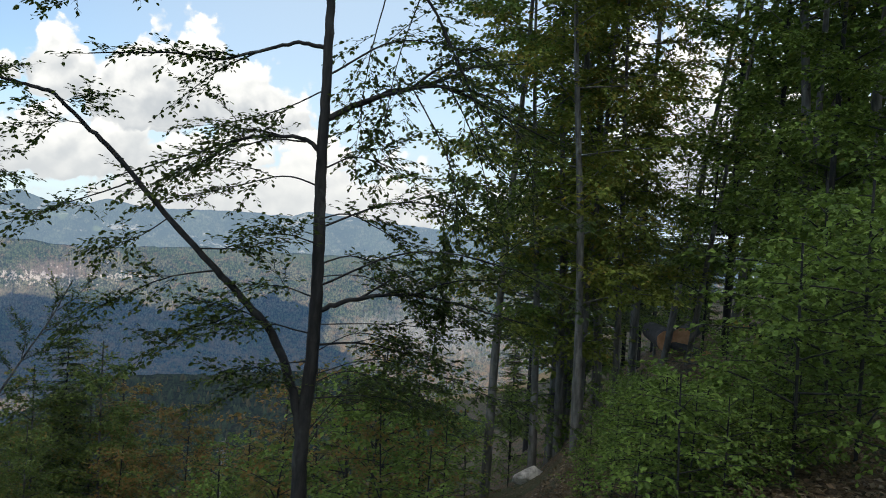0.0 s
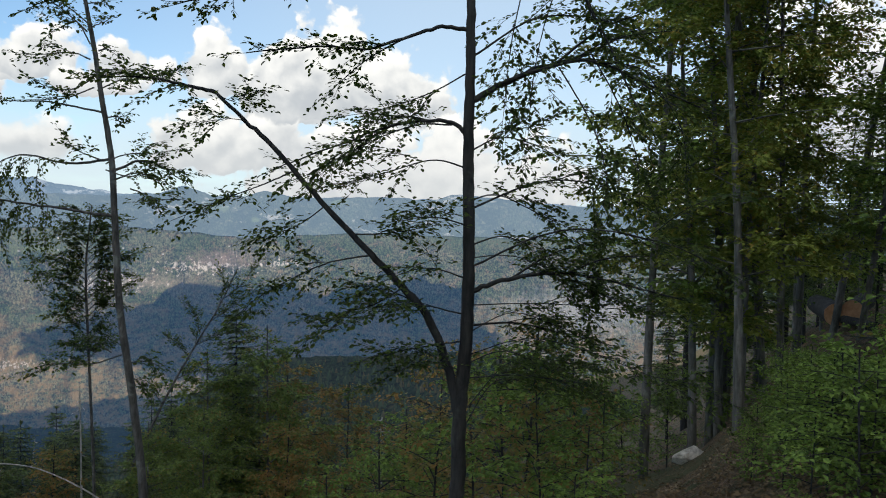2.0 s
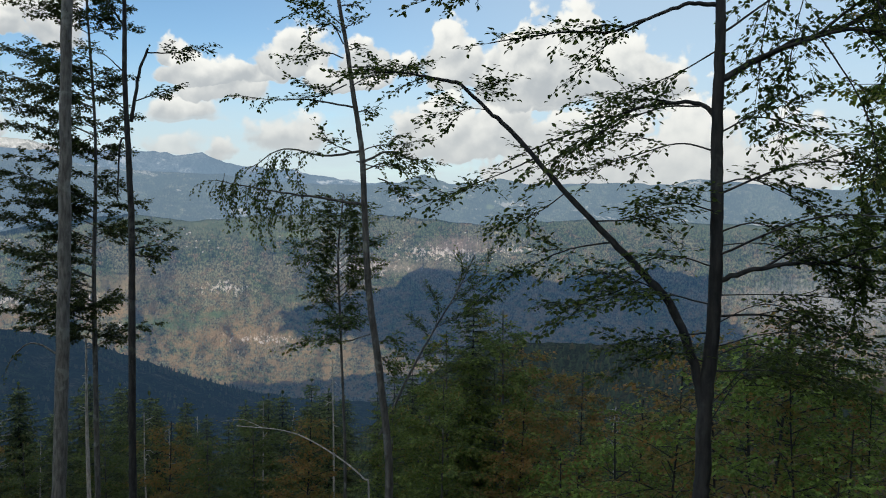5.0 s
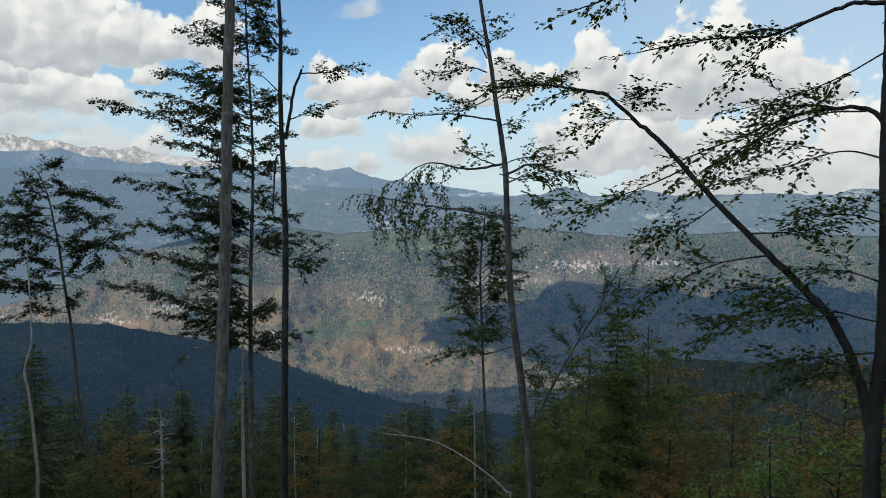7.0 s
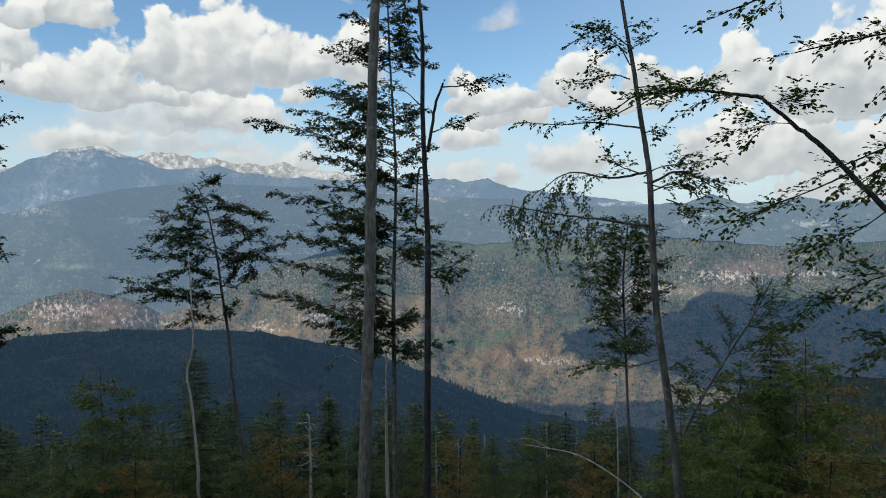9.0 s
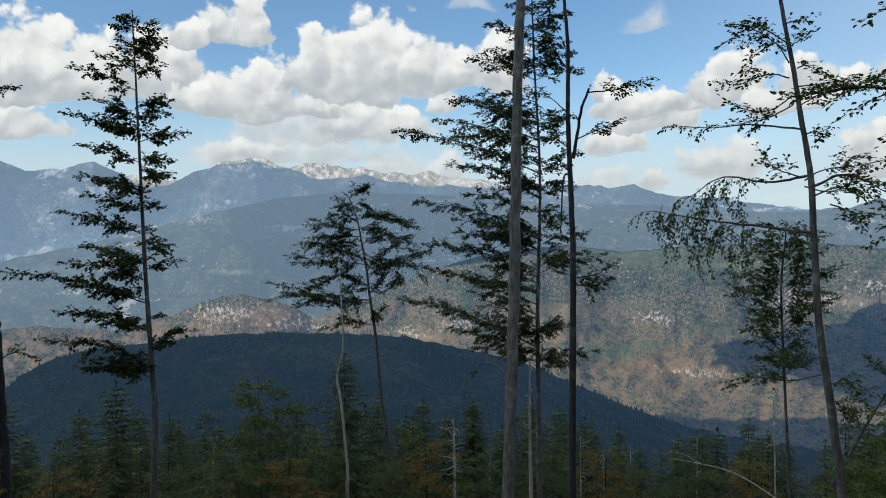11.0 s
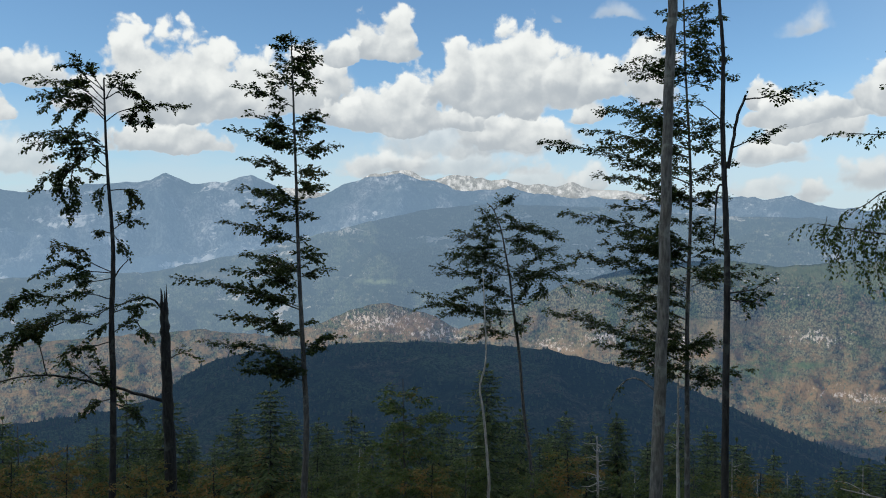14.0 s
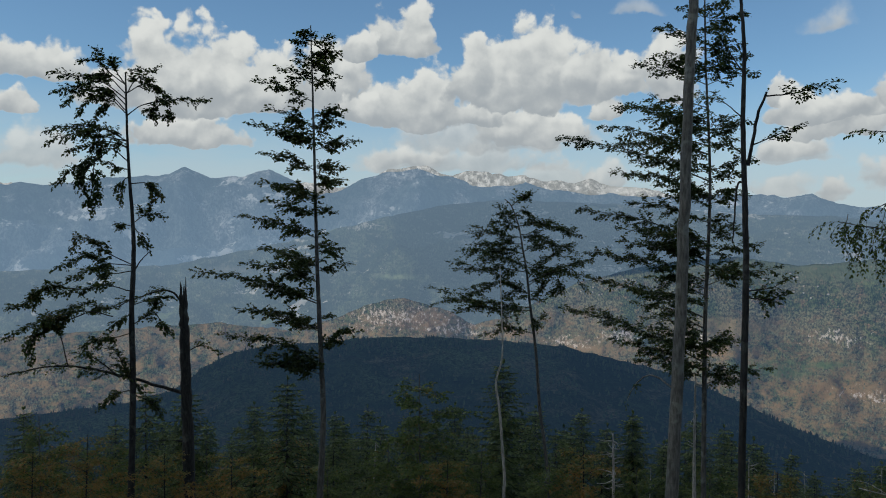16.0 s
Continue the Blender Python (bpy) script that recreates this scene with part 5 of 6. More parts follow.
def wood_beech(seed, height, spread, first, leaf, size, gap, bark_mat, label, category="tree", name="beech_tree", group="woodland trees", trunk_r=None, boughs=1.0, thick=0.9):
    """A beech at the origin with flat sprays of leaves all round."""
    rng = np.random.default_rng(seed)
    root = thing(name, label, category, None, group)
    w = Wood()
    lean = rng.normal(0, 0.03, 2) * height
    path = smooth_path([(0, 0, -0.4), (lean[0] * 0.2, lean[1] * 0.2, height * 0.3), (lean[0] * 0.7, lean[1] * 0.7, height * 0.65), (lean[0], lean[1], height)], 8)
    r = trunk_r or 0.0065 * height + 0.02
    w.stem(path, r, 0.015, 10, 0.85, 0.05, rng)
    part("trunk", w.mesh("trunk", bark_mat), root)
    leaves, w = Leaves(), Wood()
    z = first
    turn = rng.uniform(0, 6.28)
    while z < height * 0.97:
        u = (z - first) / (height - first)
        reach = spread * (0.35 + 0.65 * math.sin(math.pi * min(1.0, 0.25 + u * 0.72))) * rng.uniform(0.6, 1.15) * (1.0 if u < 0.85 else 0.6)
        turn += 2.4 + rng.normal(0, 0.3)
        x0, y0 = np.interp(z, path[:, 2], path[:, 0]), np.interp(z, path[:, 2], path[:, 1])
        c, s = math.cos(turn), math.sin(turn)
        rise = rng.uniform(0.05, 0.5) * reach
        w = Wood(None)
        limb(rng, w, leaves, [(x0, y0, z), (x0 + c * reach * 0.5, y0 + s * reach * 0.5, z + rise * 0.75), (x0 + c * reach, y0 + s * reach, z + rise * 0.85)],
             0.007 + 0.0055 * reach, size, 0.36 * spread, gap, 0.15, 0.35, 3, 4, 0.25, thick)
        part("limb", w.mesh("limb", bark_mat), root)
        z += rng.uniform(0.6, 1.4) * height * 0.022 / boughs
    part("crown", leaves.mesh("crown", leaf, False, 0.7), root)
    return root


def spruce(seed, height, spread, label, bare=0.12, mat=None, full=1.0):
    rng = np.random.default_rng(seed)
    root = thing("spruce_tree", label, "conifer", None, "conifers below the viewpoint")
    w = Wood()
    w.stem([(0, 0, -0.4), (0.03, 0, height * 0.5), (0, 0.02, height)], 0.012 * height, 0.01, 8)
    part("trunk", w.mesh("trunk", BARK_DARK), root)
    lv, w = Leaves(), Wood()
    z = bare * height
    while z < height * 0.985:
        u = z / height
        n = rng.integers(4, 7)
        a0 = rng.uniform(0, 6.28)
        for i in range(n):
            if rng.random() > full:
                continue
            a = a0 + i * 6.283 / n + rng.normal(0, 0.2)
            reach = spread * (1 - u) ** 0.7 * rng.uniform(0.45, 1.25) + 0.08
            c, s = math.cos(a), math.sin(a)
            fall = rng.uniform(0.05, 0.35) * reach * (1.1 - u)
            pts = smooth_path([(0, 0, z), (c * reach * 0.5, s * reach * 0.5, z - fall * 0.7), (c * reach, s * reach, z - fall * 0.75)], 4)
            w.stem(pts[[0, 8]], 0.012 + 0.006 * reach, 0.004, 3)
            m = max(3, int(reach / 0.23))
            for q in range(m):
                uu = (q + 0.6) / m
                k = min(7, int(uu * 8))
                at = pts[k] + (pts[k + 1] - pts[k]) * (uu * 8 - k)
                t = unit(pts[k + 1] - pts[k])
                sd = np.array([-s, c, 0])
                for e in (-1, 1):
                    lv.add(at, t * 0.75 + sd * e * 0.8 + UP * rng.uniform(-0.5, 0.0), UP + rng.normal(0, 0.35, 3), (0.25 + 0.17 * reach * (1 - uu)) * rng.uniform(0.7, 1.2))
            lv.add(pts[-1], pts[-1] - pts[-2], UP + rng.normal(0, 0.2, 3), 0.3)
        z += rng.uniform(0.7, 1.3) * (0.20 + 0.014 * height * (1 - u))
    for i in range(5):
        lv.add(np.array([0, 0, height * 0.99]), np.array([rng.normal(0, 0.3), rng.normal(0, 0.3), 1.0]), np.array([1.0, 0.2, 0]), 0.3)
    tagged(part("branchwork", w.mesh("branchwork", BARK_DARK), root), kind="stuff")
    part("crown", lv.mesh("crown", mat or NEEDLE, False, 0.42), root)
    return root


def stand(proto, az, dist, scale=1.0, turn=0.0, label="", lean=0.0):
    x, y = at_az(az, dist)
    ob = copy_thing(proto, pose(x, y, ground_z(x, y), 0, lean, az) @ pose(0, 0, 0, 0, 0, turn) @ Matrix.Scale(scale / proto.scale.x, 4))
    if label:
        ob["label"] = label
    return ob


def settle(proto, az, dist, scale=1.0, turn=0.0):
    """Puts the first tree of a kind in its own place."""
    x, y = at_az(az, dist)
    proto.matrix_basis = pose(x, y, ground_z(x, y), 0, 0, turn) @ Matrix.Scale(scale, 4)
    return proto


rng = random.Random(5)
tall = [wood_beech(101, 15, 2.6, 2.2, LEAF_WOOD, 0.12, 0.2, BARK_GREY, "tall beech with a grey trunk and dim green leaves", thick=1.5),
        wood_beech(102, 13, 2.3, 3.0, LEAF_WOOD, 0.12, 0.28, BARK_GREY, "tall beech with a pale grey trunk and thin crown", thick=1.5),
        wood_beech(103, 16, 2.4, 4.0, LEAF_WOOD, 0.13, 0.26, BARK_GREY, "tall dark beech with bare lower trunk", boughs=0.8, thick=1.3),
        wood_beech(104, 16, 1.5, 10.5, LEAF_WOOD, 0.13, 0.3, BARK_GREY, "slim beech with a long bare grey trunk", boughs=0.8, thick=1.2, trunk_r=0.1)]
bush = [wood_beech(111, 4.2, 1.7, 0.3, LEAF_WOOD, 0.105, 0.13, BARK_DARK, "young green beech thicket on the forest floor", "shrub", "beech_shrub", "undergrowth", 0.03, 0.6, 1.1),
        wood_beech(112, 3.0, 1.5, 0.2, LEAF_WOOD, 0.098, 0.12, BARK_DARK, "low green beech shrub in the undergrowth", "shrub", "beech_shrub", "undergrowth", 0.025, 0.55, 1.1),
        wood_beech(113, 5.0, 1.9, 0.4, LEAF_RUST, 0.14, 0.2, BARK_DARK, "rusty autumn beech bush on the slope", "shrub", "beech_shrub", "undergrowth", 0.035, 0.65, 1.0)]
seedling = wood_beech(114, 3.0, 1.6, 0.2, LEAF_WOOD, 0.15, 0.2, BARK_DARK, "knee-high green beech seedling on the forest floor", "seedling", "beech_seedling", "seedlings", 0.03, 0.42, 1.2)
leafy = [wood_beech(141, 12.0, 1.75, 0.9, LEAF_WOOD, 0.14, 0.17, BARK_GREY, "leafy young beech with dense green sprays down to the ground", thick=1.2, boughs=0.85),
         wood_beech(142, 11.0, 1.7, 1.6, LEAF_GOLD, 0.14, 0.17, BARK_GREY, "leafy beech turning olive and orange in early autumn", thick=1.2, boughs=0.85)]

dense = [wood_beech(143, 11.0, 2.1, 2.4, LEAF_GOLD, 0.105, 0.105, BARK_GREY, "dense golden-green beech with a deep leafy crown", thick=1.5, boughs=0.8),
         wood_beech(144, 10.0, 2.0, 1.5, LEAF_WOOD, 0.10, 0.105, BARK_DARK, "dense green beech with a deep leafy crown", thick=1.5, boughs=0.8)]

# trunks of the wood to the north-east: azimuth, distance, kind, scale
WOOD = [(-3.8, 16, 1, 1.0), (-13.2, 21, 3, 1.0), (-15.2, 24, 3, 1.1), (-16.7, 20, 3, 0.8), (-19.0, 26, 3, 1.1), (-26.5, 15, 2, 0.95),
        (-19.4, 24, 2, 1.1), (-29.5, 20, 1, 1.0), (-23.3, 14.0, 3, 0.8), (-11.3, 17, 3, 0.85), (-8.2, 22, 2, 1.0), (-27.4, 19, 0, 0.9)]
for q, (a, d, kind, s) in enumerate(WOOD):
    first = next(i for i, w in enumerate(WOOD) if w[2] == kind)
    if q == first:
        settle(tall[kind], a, d, s, rng.uniform(0, 360))
    else:
        stand(tall[kind], a, d, s, rng.uniform(0, 360), lean=rng.uniform(-5, 8))

SHRUBS = [(-13.0, 12.0, 0, 0.5), (-22.5, 10.5, 0, 0.5), (-26.0, 10.0, 0, 0.55), (-2.5, 15.5, 1, 0.6), (4.2, 12.0, 1, 1.0), (-12.2, 10.5, 0, 0.5), (-24.5, 13.5, 0, 0.75),
          (-18.4, 9.5, 0, 0.42), (-29.5, 8.5, 0, 0.65), (5.5, 14.0, 1, 1.1), (4.0, 18.0, 2, 0.9), (10.5, 16.0, 2, 0.8), (14.0, 18.0, 1, 1.1), (-5.4, 17.5, 0, 0.5), (7.5, 21.0, 2, 1.0),
          (3.2, 19.0, 0, 0.8), (12.5, 24.0, 0, 1.1), (17.5, 22.0, 1, 1.2)]
SHRUBS += [(-13.6, 8.0, 1, 0.6), (-17.0, 7.0, 1, 0.55), (-20.4, 7.2, 1, 0.6), (-23.5, 6.8, 1, 0.6), (-27.0, 7.5, 1, 0.75),
          (-30.5, 6.4, 1, 0.7), (-25.2, 9.2, 1, 0.85), (0.5, 10.0, 1, 0.7), (-8.6, 17.5, 0, 0.85), (-13.6, 16.0, 0, 0.7), (-28.0, 14.0, 0, 0.9),
          (-22.2, 16.0, 0, 0.8), (-12.2, 19.0, 0, 0.9), (-17.8, 17.5, 0, 0.75), (-24.0, 19.5, 0, 1.0), (-16.0, 12.0, 1, 0.6), (-20.6, 12.5, 1, 0.8), (3.0, 9.0, 2, 0.4), (-1.0, 8.5, 2, 0.3)]


def low_enough(az, dist, scale, height):
    """Keeps the undergrowth low where the boulder and the felled logs lie open to view."""
    top = -17.4 if -8.8 < az < -4.8 and dist < 14.9 else -7.8 if (-18.6 < az < -11.8 or -21.6 < az < -19.4) and dist < 23 else 60.0
    x, y = at_az(az, dist)
    return min(scale, max(0.12, (EYE + dist * math.tan(radians(top)) - ground_z(x, y)) / height))


for q, (a, d, kind, s) in enumerate(SHRUBS):
    first = next(i for i, w in enumerate(SHRUBS) if w[2] == kind)
    s = low_enough(a, d, s, (4.2, 3.0, 5.0)[kind])
    (settle if q == first else stand)(bush[kind], a, d, s, rng.uniform(0, 360))

# low seedlings that cover the floor: how many, azimuth and distance from and to, size
first = True
for count, a0, a1, d0, d1, s0, s1 in ((34, -31, 3, 5.2, 13.0, 0.22, 0.42), (22, -24, -10, 5.6, 9.0, 0.2, 0.36), (12, -13.5, -8.4, 7.5, 11.5, 0.14, 0.2)):
    for _ in range(count):
        a, d, s = rng.uniform(a0, a1), rng.uniform(d0, d1), rng.uniform(s0, s1)
        if abs(a + 6.8) < 1.6 + math.degrees(1.7 * s / d):  # the boulder lies open there
            continue
        (settle if first else stand)(seedling, a, d, low_enough(a, d, s, 3.0), rng.uniform(0, 360))
        first = False

# leafy trees at the wood's edge: azimuth, distance, kind, scale
LEAFY = [(-9.0, 19.0, 0, 1.05), (-8.6, 17.5, 1, 1.1), (-8.6, 16.5, 0, 0.95), (-24.2, 16.0, 0, 1.0), (-23.6, 14.0, 0, 1.1), 
         (-29.8, 13.5, 0, 1.0), (-22.6, 27.0, 0, 1.6), (-9.8, 15.8, 1, 0.95), (-14.6, 32.0, 0, 0.62), (-16.6, 29.0, 0, 0.6), (-13.0, 26.0, 0, 0.55)]
for q, (a, d, kind, s) in enumerate(LEAFY):
    (settle if q < 2 else stand)(leafy[kind], a, d, s, rng.uniform(0, 360))

# the densest ones, nearest to the clearing
DENSE = [(-9.8, 13.5, 0, 0.95), (-24.6, 13.0, 1, 0.85), (-28.0, 11.5, 1, 0.9), (-8.0, 17.5, 0, 1.15), (-12.2, 16.5, 0, 0.9), (-21.5, 16.0, 1, 1.0), (-19.0, 22.0, 1, 1.4), (-25.8, 19.0, 1, 1.35), (-7.0, 15.8, 0, 1.0), (-11.0, 19.5, 0, 1.3), (-29.0, 17.0, 1, 1.3)]
for q, (a, d, kind, s) in enumerate(DENSE):
    (settle if q < 2 else stand)(dense[kind], a, d, s, rng.uniform(0, 360))

# half-grown trees with leaves to the ground, between the trunks
half_grown = wood_beech(115, 8, 2.3, 0.8, LEAF_WOOD, 0.105, 0.16, BARK_DARK, "half-grown beech with dense green leaves to the ground", group="woodland trees", trunk_r=0.05, boughs=0.65, thick=0.8)
HALF = [(-1.2, 24.0, 0.45), (-25.5, 24.0, 1.1), (-15.6, 27.0, 0.75), (0.4, 21.0, 0.4), (-17.6, 22.5, 0.8)]
for q, (a, d, s) in enumerate(HALF):
    (stand if q else settle)(half_grown, a, d, s, rng.uniform(0, 360))

# young broad-leaved trees on the slope below
BELOW = [(25.4, 34, -9.0, 0), (21.5, 34, -7.6, 0), (19.5, 40, -9.6, 3), (22.0, 38, -10.8, 0), (27.0, 36, -11.8, 1), (16.5, 44, -11.5, 3), (11.5, 40, -14.0, 3), (8.0, 36, -14.5, 3), (26.0, 28, -12.5, 0), (67.3, 46, -9.2, 0), (6.0, 44, -13.0, 3), (3.0, 34, -12.5, 3),
         (13.0, 34, -14.8, 0), (21.0, 30, -14.0, 3), (29.5, 32, -13.5, 0), (89.5, 30, -12.5, 3), (91.5, 36, -11.0, 0), (80.0, 30, -14.0, 3),
         (35.5, 40, -14.5, 3), (38.5, 46, -14.0, 0), (41.5, 42, -15.2, 0), (44.5, 47, -14.6, 3), (48.0, 50, -14.2, 0), (52.5, 46, -15.0, 0)]
BELOW += [(56.0, 52, -13.8, 3), (59.0, 45, -15.0, 0), (63.5, 50, -14.0, 0),
         (66.0, 42, -15.0, 3), (70.0, 48, -13.6, 0), (73.5, 44, -14.8, 0), (77.0, 52, -13.2, 3), (81.5, 44, -13.6, 0), (84.5, 36, -14.0, 3), (87.5, 42, -12.6, 0), (92.5, 32, -13.2, 3)]
protos = [wood_beech(121, 9, 2.1, 0.8, LEAF_SLOPE, 0.135, 0.13, BARK, "young green beech on the steep slope", group="slope trees", thick=1.7), None, None,
          wood_beech(122, 8, 2.2, 0.6, LEAF_RUST, 0.14, 0.14, BARK_DARK, "rusty brown autumn beech on the steep slope", group="slope trees", thick=1.5)]
protos[1] = wood_beech(123, 9, 2.2, 0.8, LEAF_DIM, 0.15, 0.15, BARK, "dark green young beech among conifers on the steep slope", group="slope trees", thick=1.7)
seen_kind = set()
for a, d, e, kind in BELOW:
    d *= 0.8 if a < 30 else 0.9
    x, y = at_az(a, d)
    h = EYE + d * math.tan(radians(e)) - ground_z(x, y)
    kind = 3 if kind == 3 else 1 if a > 32 else 0
    s = h / (8 if kind == 3 else 9)
    (stand if kind in seen_kind else settle)(protos[kind], a, d, s, rng.uniform(0, 360))
    seen_kind.add(kind)

# conifers further down: azimuth, distance, elevation of the top
fir = [spruce(131, 14, 3.9, "dark green young spruce on the slope below"), spruce(132, 11, 3.1, "narrow dark spruce on the slope below", 0.25),
       spruce(133, 13, 3.4, "ragged half-bare spruce on the slope below", 0.35, None, 0.7)]
FIR_H = (14, 11, 13)
rows = []
for q in range(62):
    a = 32 + 62 * (q + 0.5) / 62 + rng.uniform(-0.6, 0.6)
    rows.append((a, rng.uniform(52, 85), rng.uniform(-13.4, -11.2) - (1.2 if a < 45 else 0)))
for q in range(18):
    rows.append((rng.uniform(8, 36), rng.uniform(60, 110), rng.uniform(-14.0, -11.5)))
rows += [(-6.5, 34, 9.0), (-10.0, 36, 10.0), (-13.6, 30, 3.5), (-15.4, 33, 2.5), (-17.0, 31, 4.0), (-12.6, 38, 5.0), (-14.4, 36, 2.0), (-16.0, 40, 4.0), (-17.8, 38, 9.0), (-20.2, 33, 14.0), (-23.0, 37, 14.0), (-26.0, 32, 14.0), (-29.2, 35, 14.0), (-32.0, 31, 14.0), (-5.4, 30, -6.0), (-24.6, 45, 13.0)]
rows += [(23.8, 30, -6.6), (76.5, 45, -9.5), (71.0, 56, -11.4), (73.2, 60, -11.8), (83.0, 40, -10.0), (85.5, 44, -9.6), (61.8, 48, -8.4), (57.5, 70, -12.6), (92.5, 60, -10.5), (78.6, 50, -11.0)]
for q, (a, d, e) in enumerate(rows):
    x, y = at_az(a, d)
    h = EYE + d * math.tan(radians(e)) - ground_z(x, y)
    kind = q % 3
    (settle if q < 3 else stand)(fir[kind], a, d, h / FIR_H[kind], rng.uniform(0, 360))


def treelets(name, label, grid, count, height, mat, seed, u_from=0.0, u_to=1.0, az_keep=(94, -10), bare=(), girth=1.0):
    """Far trees, too many to count, on a ridge: small ragged cones and domes in one mesh."""
    r = np.random.default_rng(seed)
    h, w, _ = grid.shape
    V, F, n = [], [], 0
    ang = np.arange(4) * 2 * math.pi / 4
    for _ in range(count):
        i = int((h - 4) * (u_from + (u_to - u_from) * r.random()))
        a = r.uniform(az_keep[1], az_keep[0])
        q = (108 - a) / 153 * (w - 1)
        j = int(q)
        p = grid[i, j] + (grid[i, j + 1] - grid[i, j]) * (q - j)
        p = p + (grid[i + 1, j] - grid[i, j]) * r.random()
        e = math.degrees(math.asin((p[2] - EYE) / np.linalg.norm(p)))
        if any(((a - c[0]) / c[2]) ** 2 + ((e - c[1]) / c[3]) ** 2 < 1.1 and r.random() < 0.8 for c in bare):
            continue
        k = height * r.uniform(0.5, 1.3)
        wide = k * r.uniform(0.22, 0.45) * girth
        tip = p + np.array([0, 0, k])
        low = np.stack([p[0] + wide * np.cos(ang + k), p[1] + wide * np.sin(ang + k), p[2] + k * r.uniform(0.05, 0.3, 4)], 1)
        mid = np.stack([p[0] + wide * 0.72 * np.cos(ang + k + 0.4), p[1] + wide * 0.72 * np.sin(ang + k + 0.4), p[2] + k * r.uniform(0.5, 0.7, 4)], 1)
        V += [low, mid, tip[None]]
        for e in range(4):
            g = (e + 1) % 4
            F += [(n + e, n + g, n + 4 + g), (n + e, n + 4 + g, n + 4 + e), (n + 4 + e, n + 4 + g, n + 8)]
        n += 9
    ob = new(name, mesh_of(name, np.vstack(V), F, mat))
    return tagged(ob, label, "woodland", kind="stuff")


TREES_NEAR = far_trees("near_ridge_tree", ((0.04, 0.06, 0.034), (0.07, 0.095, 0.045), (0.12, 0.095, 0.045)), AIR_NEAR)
# Crown tones darkened for the hill's shade, against the sunlit ones below
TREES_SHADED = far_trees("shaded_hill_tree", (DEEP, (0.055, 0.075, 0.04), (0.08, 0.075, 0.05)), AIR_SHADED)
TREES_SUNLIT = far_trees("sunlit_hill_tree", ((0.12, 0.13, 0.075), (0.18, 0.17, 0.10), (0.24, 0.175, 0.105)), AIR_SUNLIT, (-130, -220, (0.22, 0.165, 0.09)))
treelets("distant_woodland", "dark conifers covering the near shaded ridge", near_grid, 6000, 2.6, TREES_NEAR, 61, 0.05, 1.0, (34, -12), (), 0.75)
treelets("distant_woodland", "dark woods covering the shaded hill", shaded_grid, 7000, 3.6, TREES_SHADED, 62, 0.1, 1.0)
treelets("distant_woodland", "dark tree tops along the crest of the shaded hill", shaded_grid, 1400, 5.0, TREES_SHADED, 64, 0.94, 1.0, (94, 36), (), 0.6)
treelets("distant_woodland", "sunlit brown and green woods on the hills", sunlit_grid, 13000, 3.9, TREES_SUNLIT, 63, 0.0, 1.0, (94, -10), CLIFFS)


def village(label, az, spread, rows_from, rows_to, count, seed):
    """Far hamlet of gabled white houses, a few strides across each in the haze."""
    r = np.random.default_rng(seed)
    h, w, _ = sunlit_grid.shape
    for _ in range(count):
        a = az + r.normal(0, spread)
        i = int((h - 4) * r.uniform(rows_from, rows_to))
        p = sunlit_grid[i, int((108 - a) / 153 * (w - 1))]
        sx, sy, sz = r.uniform(1.3, 2.2), r.uniform(1.0, 1.5), r.uniform(0.7, 1.2)
        root = thing("house", label, "house", pose(p[0], p[1], p[2] + 1.6, 0, 0, r.uniform(0, 180)), "far hamlet")
        wall = [(x, y, z) for z in (-4, sz) for x, y in ((-sx, -sy), (sx, -sy), (sx, sy), (-sx, sy))]
        part("wall", mesh_of("wall", wall, [(0, 1, 5, 4), (1, 2, 6, 5), (2, 3, 7, 6), (3, 0, 4, 7)], HOUSE_WALL), root)
        roof = [(-sx * 1.1, -sy * 1.15, sz), (sx * 1.1, -sy * 1.15, sz), (sx * 1.1, sy * 1.15, sz), (-sx * 1.1, sy * 1.15, sz), (-sx * 1.1, 0, sz + sy), (sx * 1.1, 0, sz + sy)]
        part("roof", mesh_of("roof", roof, [(0, 1, 5, 4), (2, 3, 4, 5), (0, 4, 3, 0), (1, 2, 5, 1)][:2] , HOUSE_ROOF), root)


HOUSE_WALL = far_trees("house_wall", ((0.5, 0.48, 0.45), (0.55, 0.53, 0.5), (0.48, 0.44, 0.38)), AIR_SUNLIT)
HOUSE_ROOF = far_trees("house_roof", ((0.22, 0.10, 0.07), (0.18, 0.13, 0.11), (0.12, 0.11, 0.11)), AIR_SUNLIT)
village("far white house in a hillside hamlet", 54.2, 1.6, 0.90, 0.98, 14, 71)
village("far white house in a hillside hamlet", 43.4, 1.8, 0.86, 0.98, 16, 72)
village("far white house in a hillside hamlet", 33.0, 2.5, 0.88, 0.98, 9, 73)
village("far white house in a hillside hamlet", 21.6, 1.5, 0.86, 0.95, 6, 74)


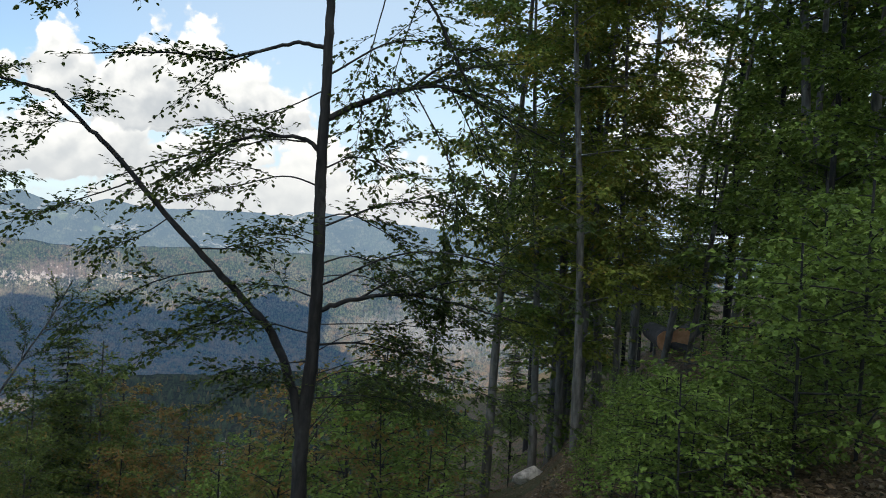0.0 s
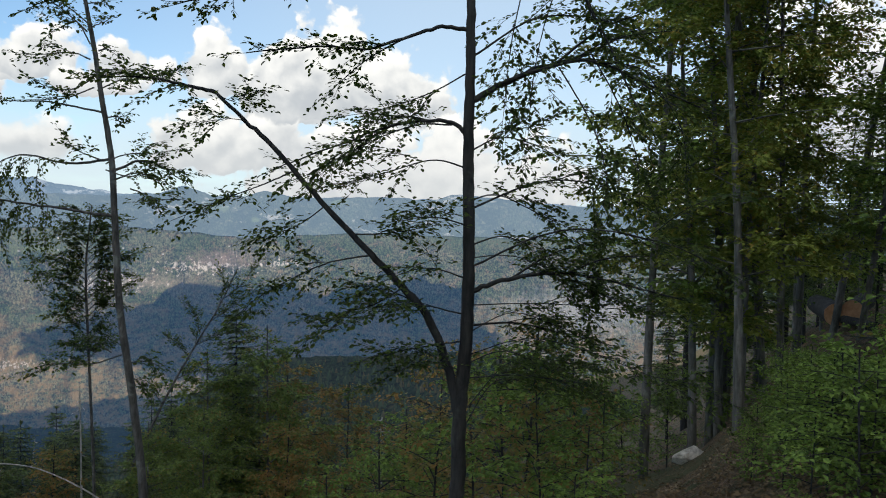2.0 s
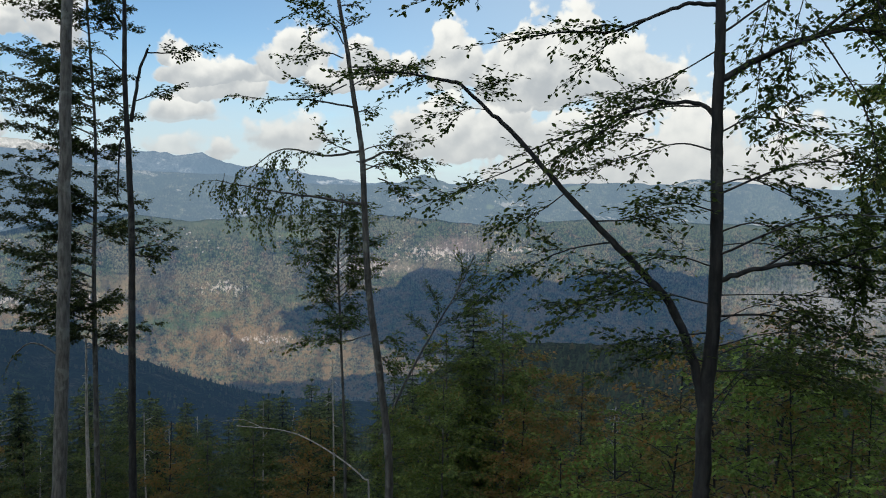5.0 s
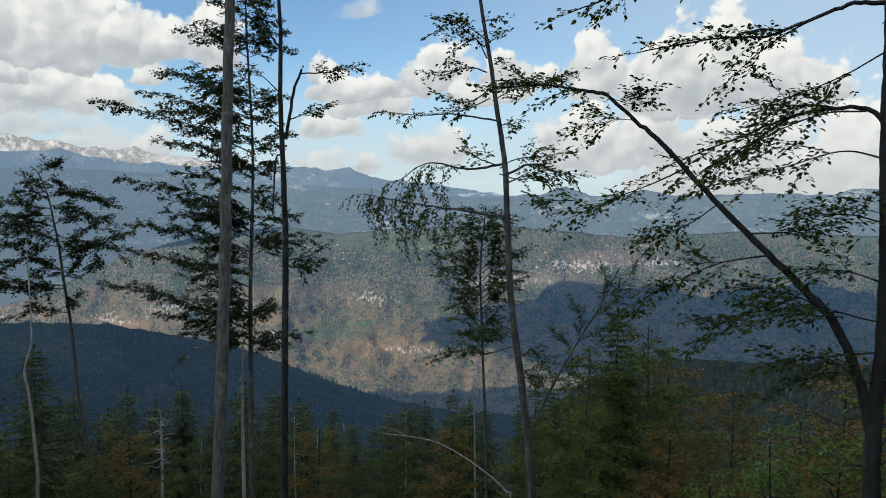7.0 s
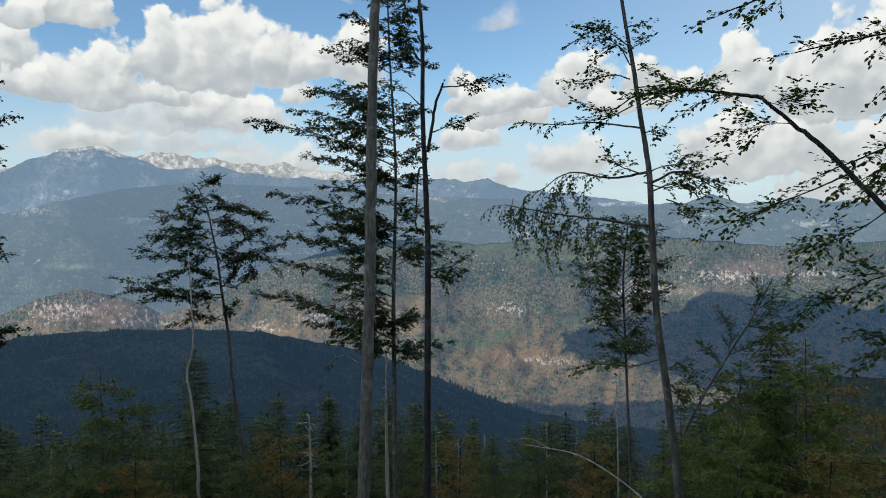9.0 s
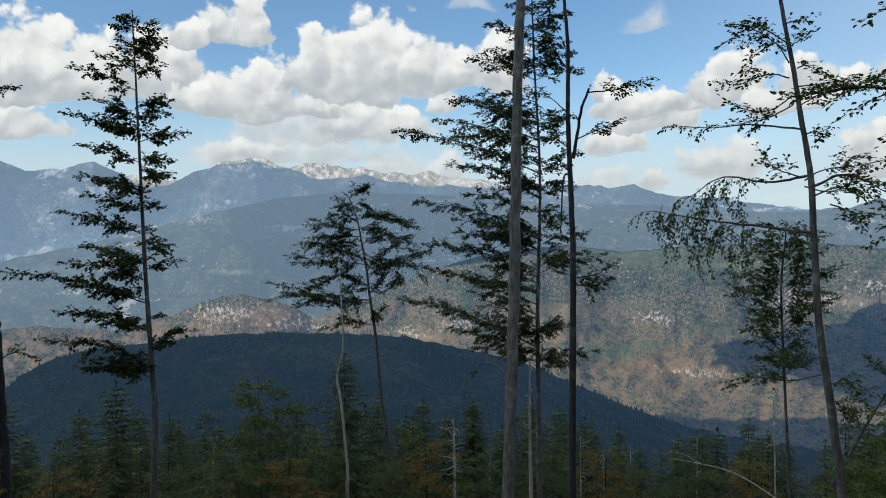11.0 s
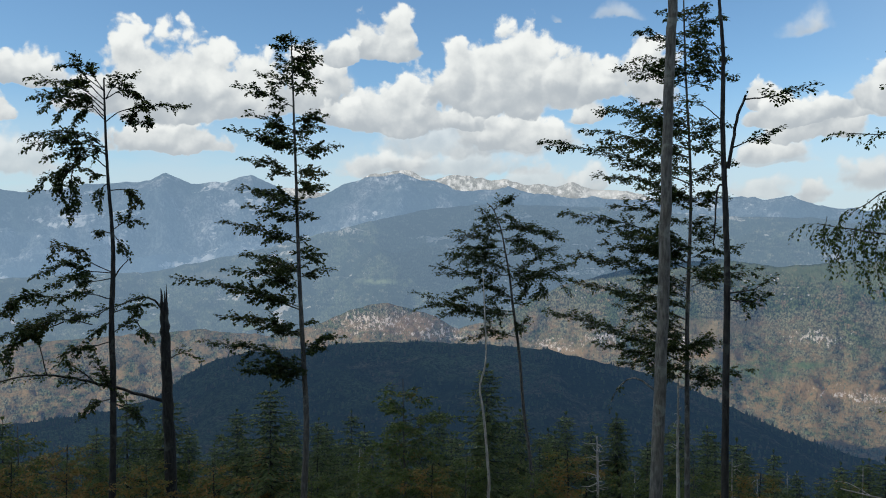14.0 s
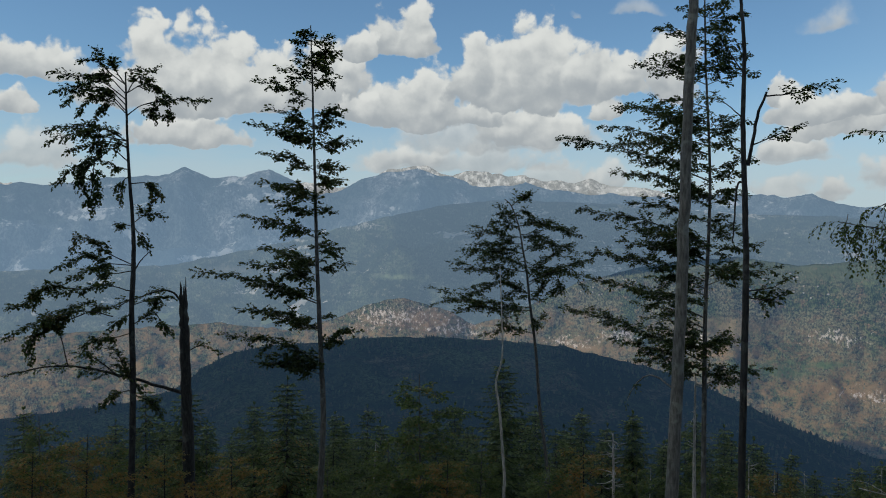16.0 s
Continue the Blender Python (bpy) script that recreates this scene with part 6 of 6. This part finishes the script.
def boulder(label, az, dist, size, seed):
    x, y = at_az(az, dist)
    bm = bmesh.new()
    bmesh.ops.create_icosphere(bm, subdivisions=4, radius=1.0)
    cuts = random.Random(seed)
    for v in bm.verts:
        d = 1 + 0.3 * noise.noise(v.co * 1.3 + Vector((seed, 0, 0))) + 0.12 * noise.noise(v.co * 3.1 + Vector((0, seed, 0))) + 0.05 * noise.noise(v.co * 11.0)
        v.co *= d
    for _ in range(9):
        n = Vector((cuts.gauss(0, 1), cuts.gauss(0, 1), cuts.gauss(0.2, 0.8))).normalized()
        face = cuts.uniform(0.62, 0.85)
        for v in bm.verts:
            over = v.co.dot(n) - face
            if over > 0:
                v.co -= n * over * 0.92
    for v in bm.verts:
        v.co = Vector((v.co.x * size * 1.1, v.co.y * size * 0.8, v.co.z * size * 0.72))
    me = bpy.data.meshes.new("boulder")
    bm.to_mesh(me)
    bm.free()
    me.materials.append(ROCK)
    ob = new("boulder", me)
    ob.location = (x, y, ground_z(x, y) + size * 0.42)
    return tagged(ob, label, "boulder")


boulder("pale limestone boulder lying on the forest floor", -6.8, 15.0, 0.26, 4)


def log(label, az, dist, radius, length, turn, seed, lift=0.0):
    """A felled log whose fresh cut end faces the wood's edge."""
    x, y = at_az(az, dist)
    rng2 = np.random.default_rng(seed)
    root = thing("log", label, "log", pose(x, y, ground_z(x, y) + radius + lift, 0, 0, az + turn), "felled logs")
    w = Wood()
    w.stem([(0, 0, 0), (0, length * 0.5, 0.02), (0, length, 0.0)], radius, radius * 0.93, 14, 1.0, 0.03, rng2)
    part("bark", w.mesh("bark", BARK_DARK), root)
    ring = [(radius * 0.99 * math.cos(q * math.pi / 8) * (1 + 0.03 * math.sin(q * 2)), -0.012, radius * 0.99 * math.sin(q * math.pi / 8)) for q in range(16)]
    verts = ring + [(p[0], 0.03, p[2]) for p in ring] + [(0, -0.02, 0)]
    faces = [(32, (q + 1) % 16, q) for q in range(16)] + [(q, (q + 1) % 16, (q + 1) % 16 + 16) for q in range(16)] + [(q, (q + 1) % 16 + 16, q + 16) for q in range(16)]
    part("cut_end", mesh_of("cut_end", verts, faces, LOG_END), root, "fresh orange cut wood")


log("thick felled log with a fresh orange cut end", -15.4, 24.0, 0.30, 3.0, 10, 1, 0.25)
log("thick felled log with a fresh orange cut end", -16.3, 24.0, 0.27, 3.4, -6, 2, 0.2)
log("thin felled log with an orange cut end", -20.2, 25.0, 0.16, 4.0, -60, 3, 0.35)
log("thin felled log with an orange cut end", -20.9, 25.5, 0.15, 4.0, -70, 4, 0.1)
log("thin felled log with an orange cut end", -17.9, 22.5, 0.12, 2.0, 30, 5, -0.1)


def leaf_litter():
    """Fallen leaves, far too many to count, on the floor under the trees."""
    r = np.random.default_rng(91)
    lv = Leaves()
    for _ in range(8000):
        x, y = at_az(r.uniform(-36, 12), 3.5 + 22 * r.random() ** 1.4)
        lv.add((x, y, ground_z(x, y) + r.uniform(0.005, 0.03)), np.array([r.normal(), r.normal(), r.normal(0, 0.2)]), UP + r.normal(0, 0.35, 3), r.uniform(0.035, 0.065))
    for _ in range(16000):
        x, y = at_az(r.uniform(-34, 2), r.uniform(4.0, 13.0))
        lv.add((x, y, ground_z(x, y) + r.uniform(0.004, 0.03)), np.array([r.normal(), r.normal(), r.normal(0, 0.25)]), UP + r.normal(0, 0.4, 3), r.uniform(0.04, 0.075))
    ob = new("leaf_litter", lv.mesh("leaf_litter", DRY_LEAF, False, 0.6))
    tagged(ob, "dry brown fallen beech leaves on the forest floor", "fallen leaves", kind="stuff")


DRY_LEAF = foliage("dry_leaf", ((0.09, 0.055, 0.03), (0.24, 0.16, 0.09)), (0.36, 0.28, 0.19), 0.25, 0.2)
leaf_litter()
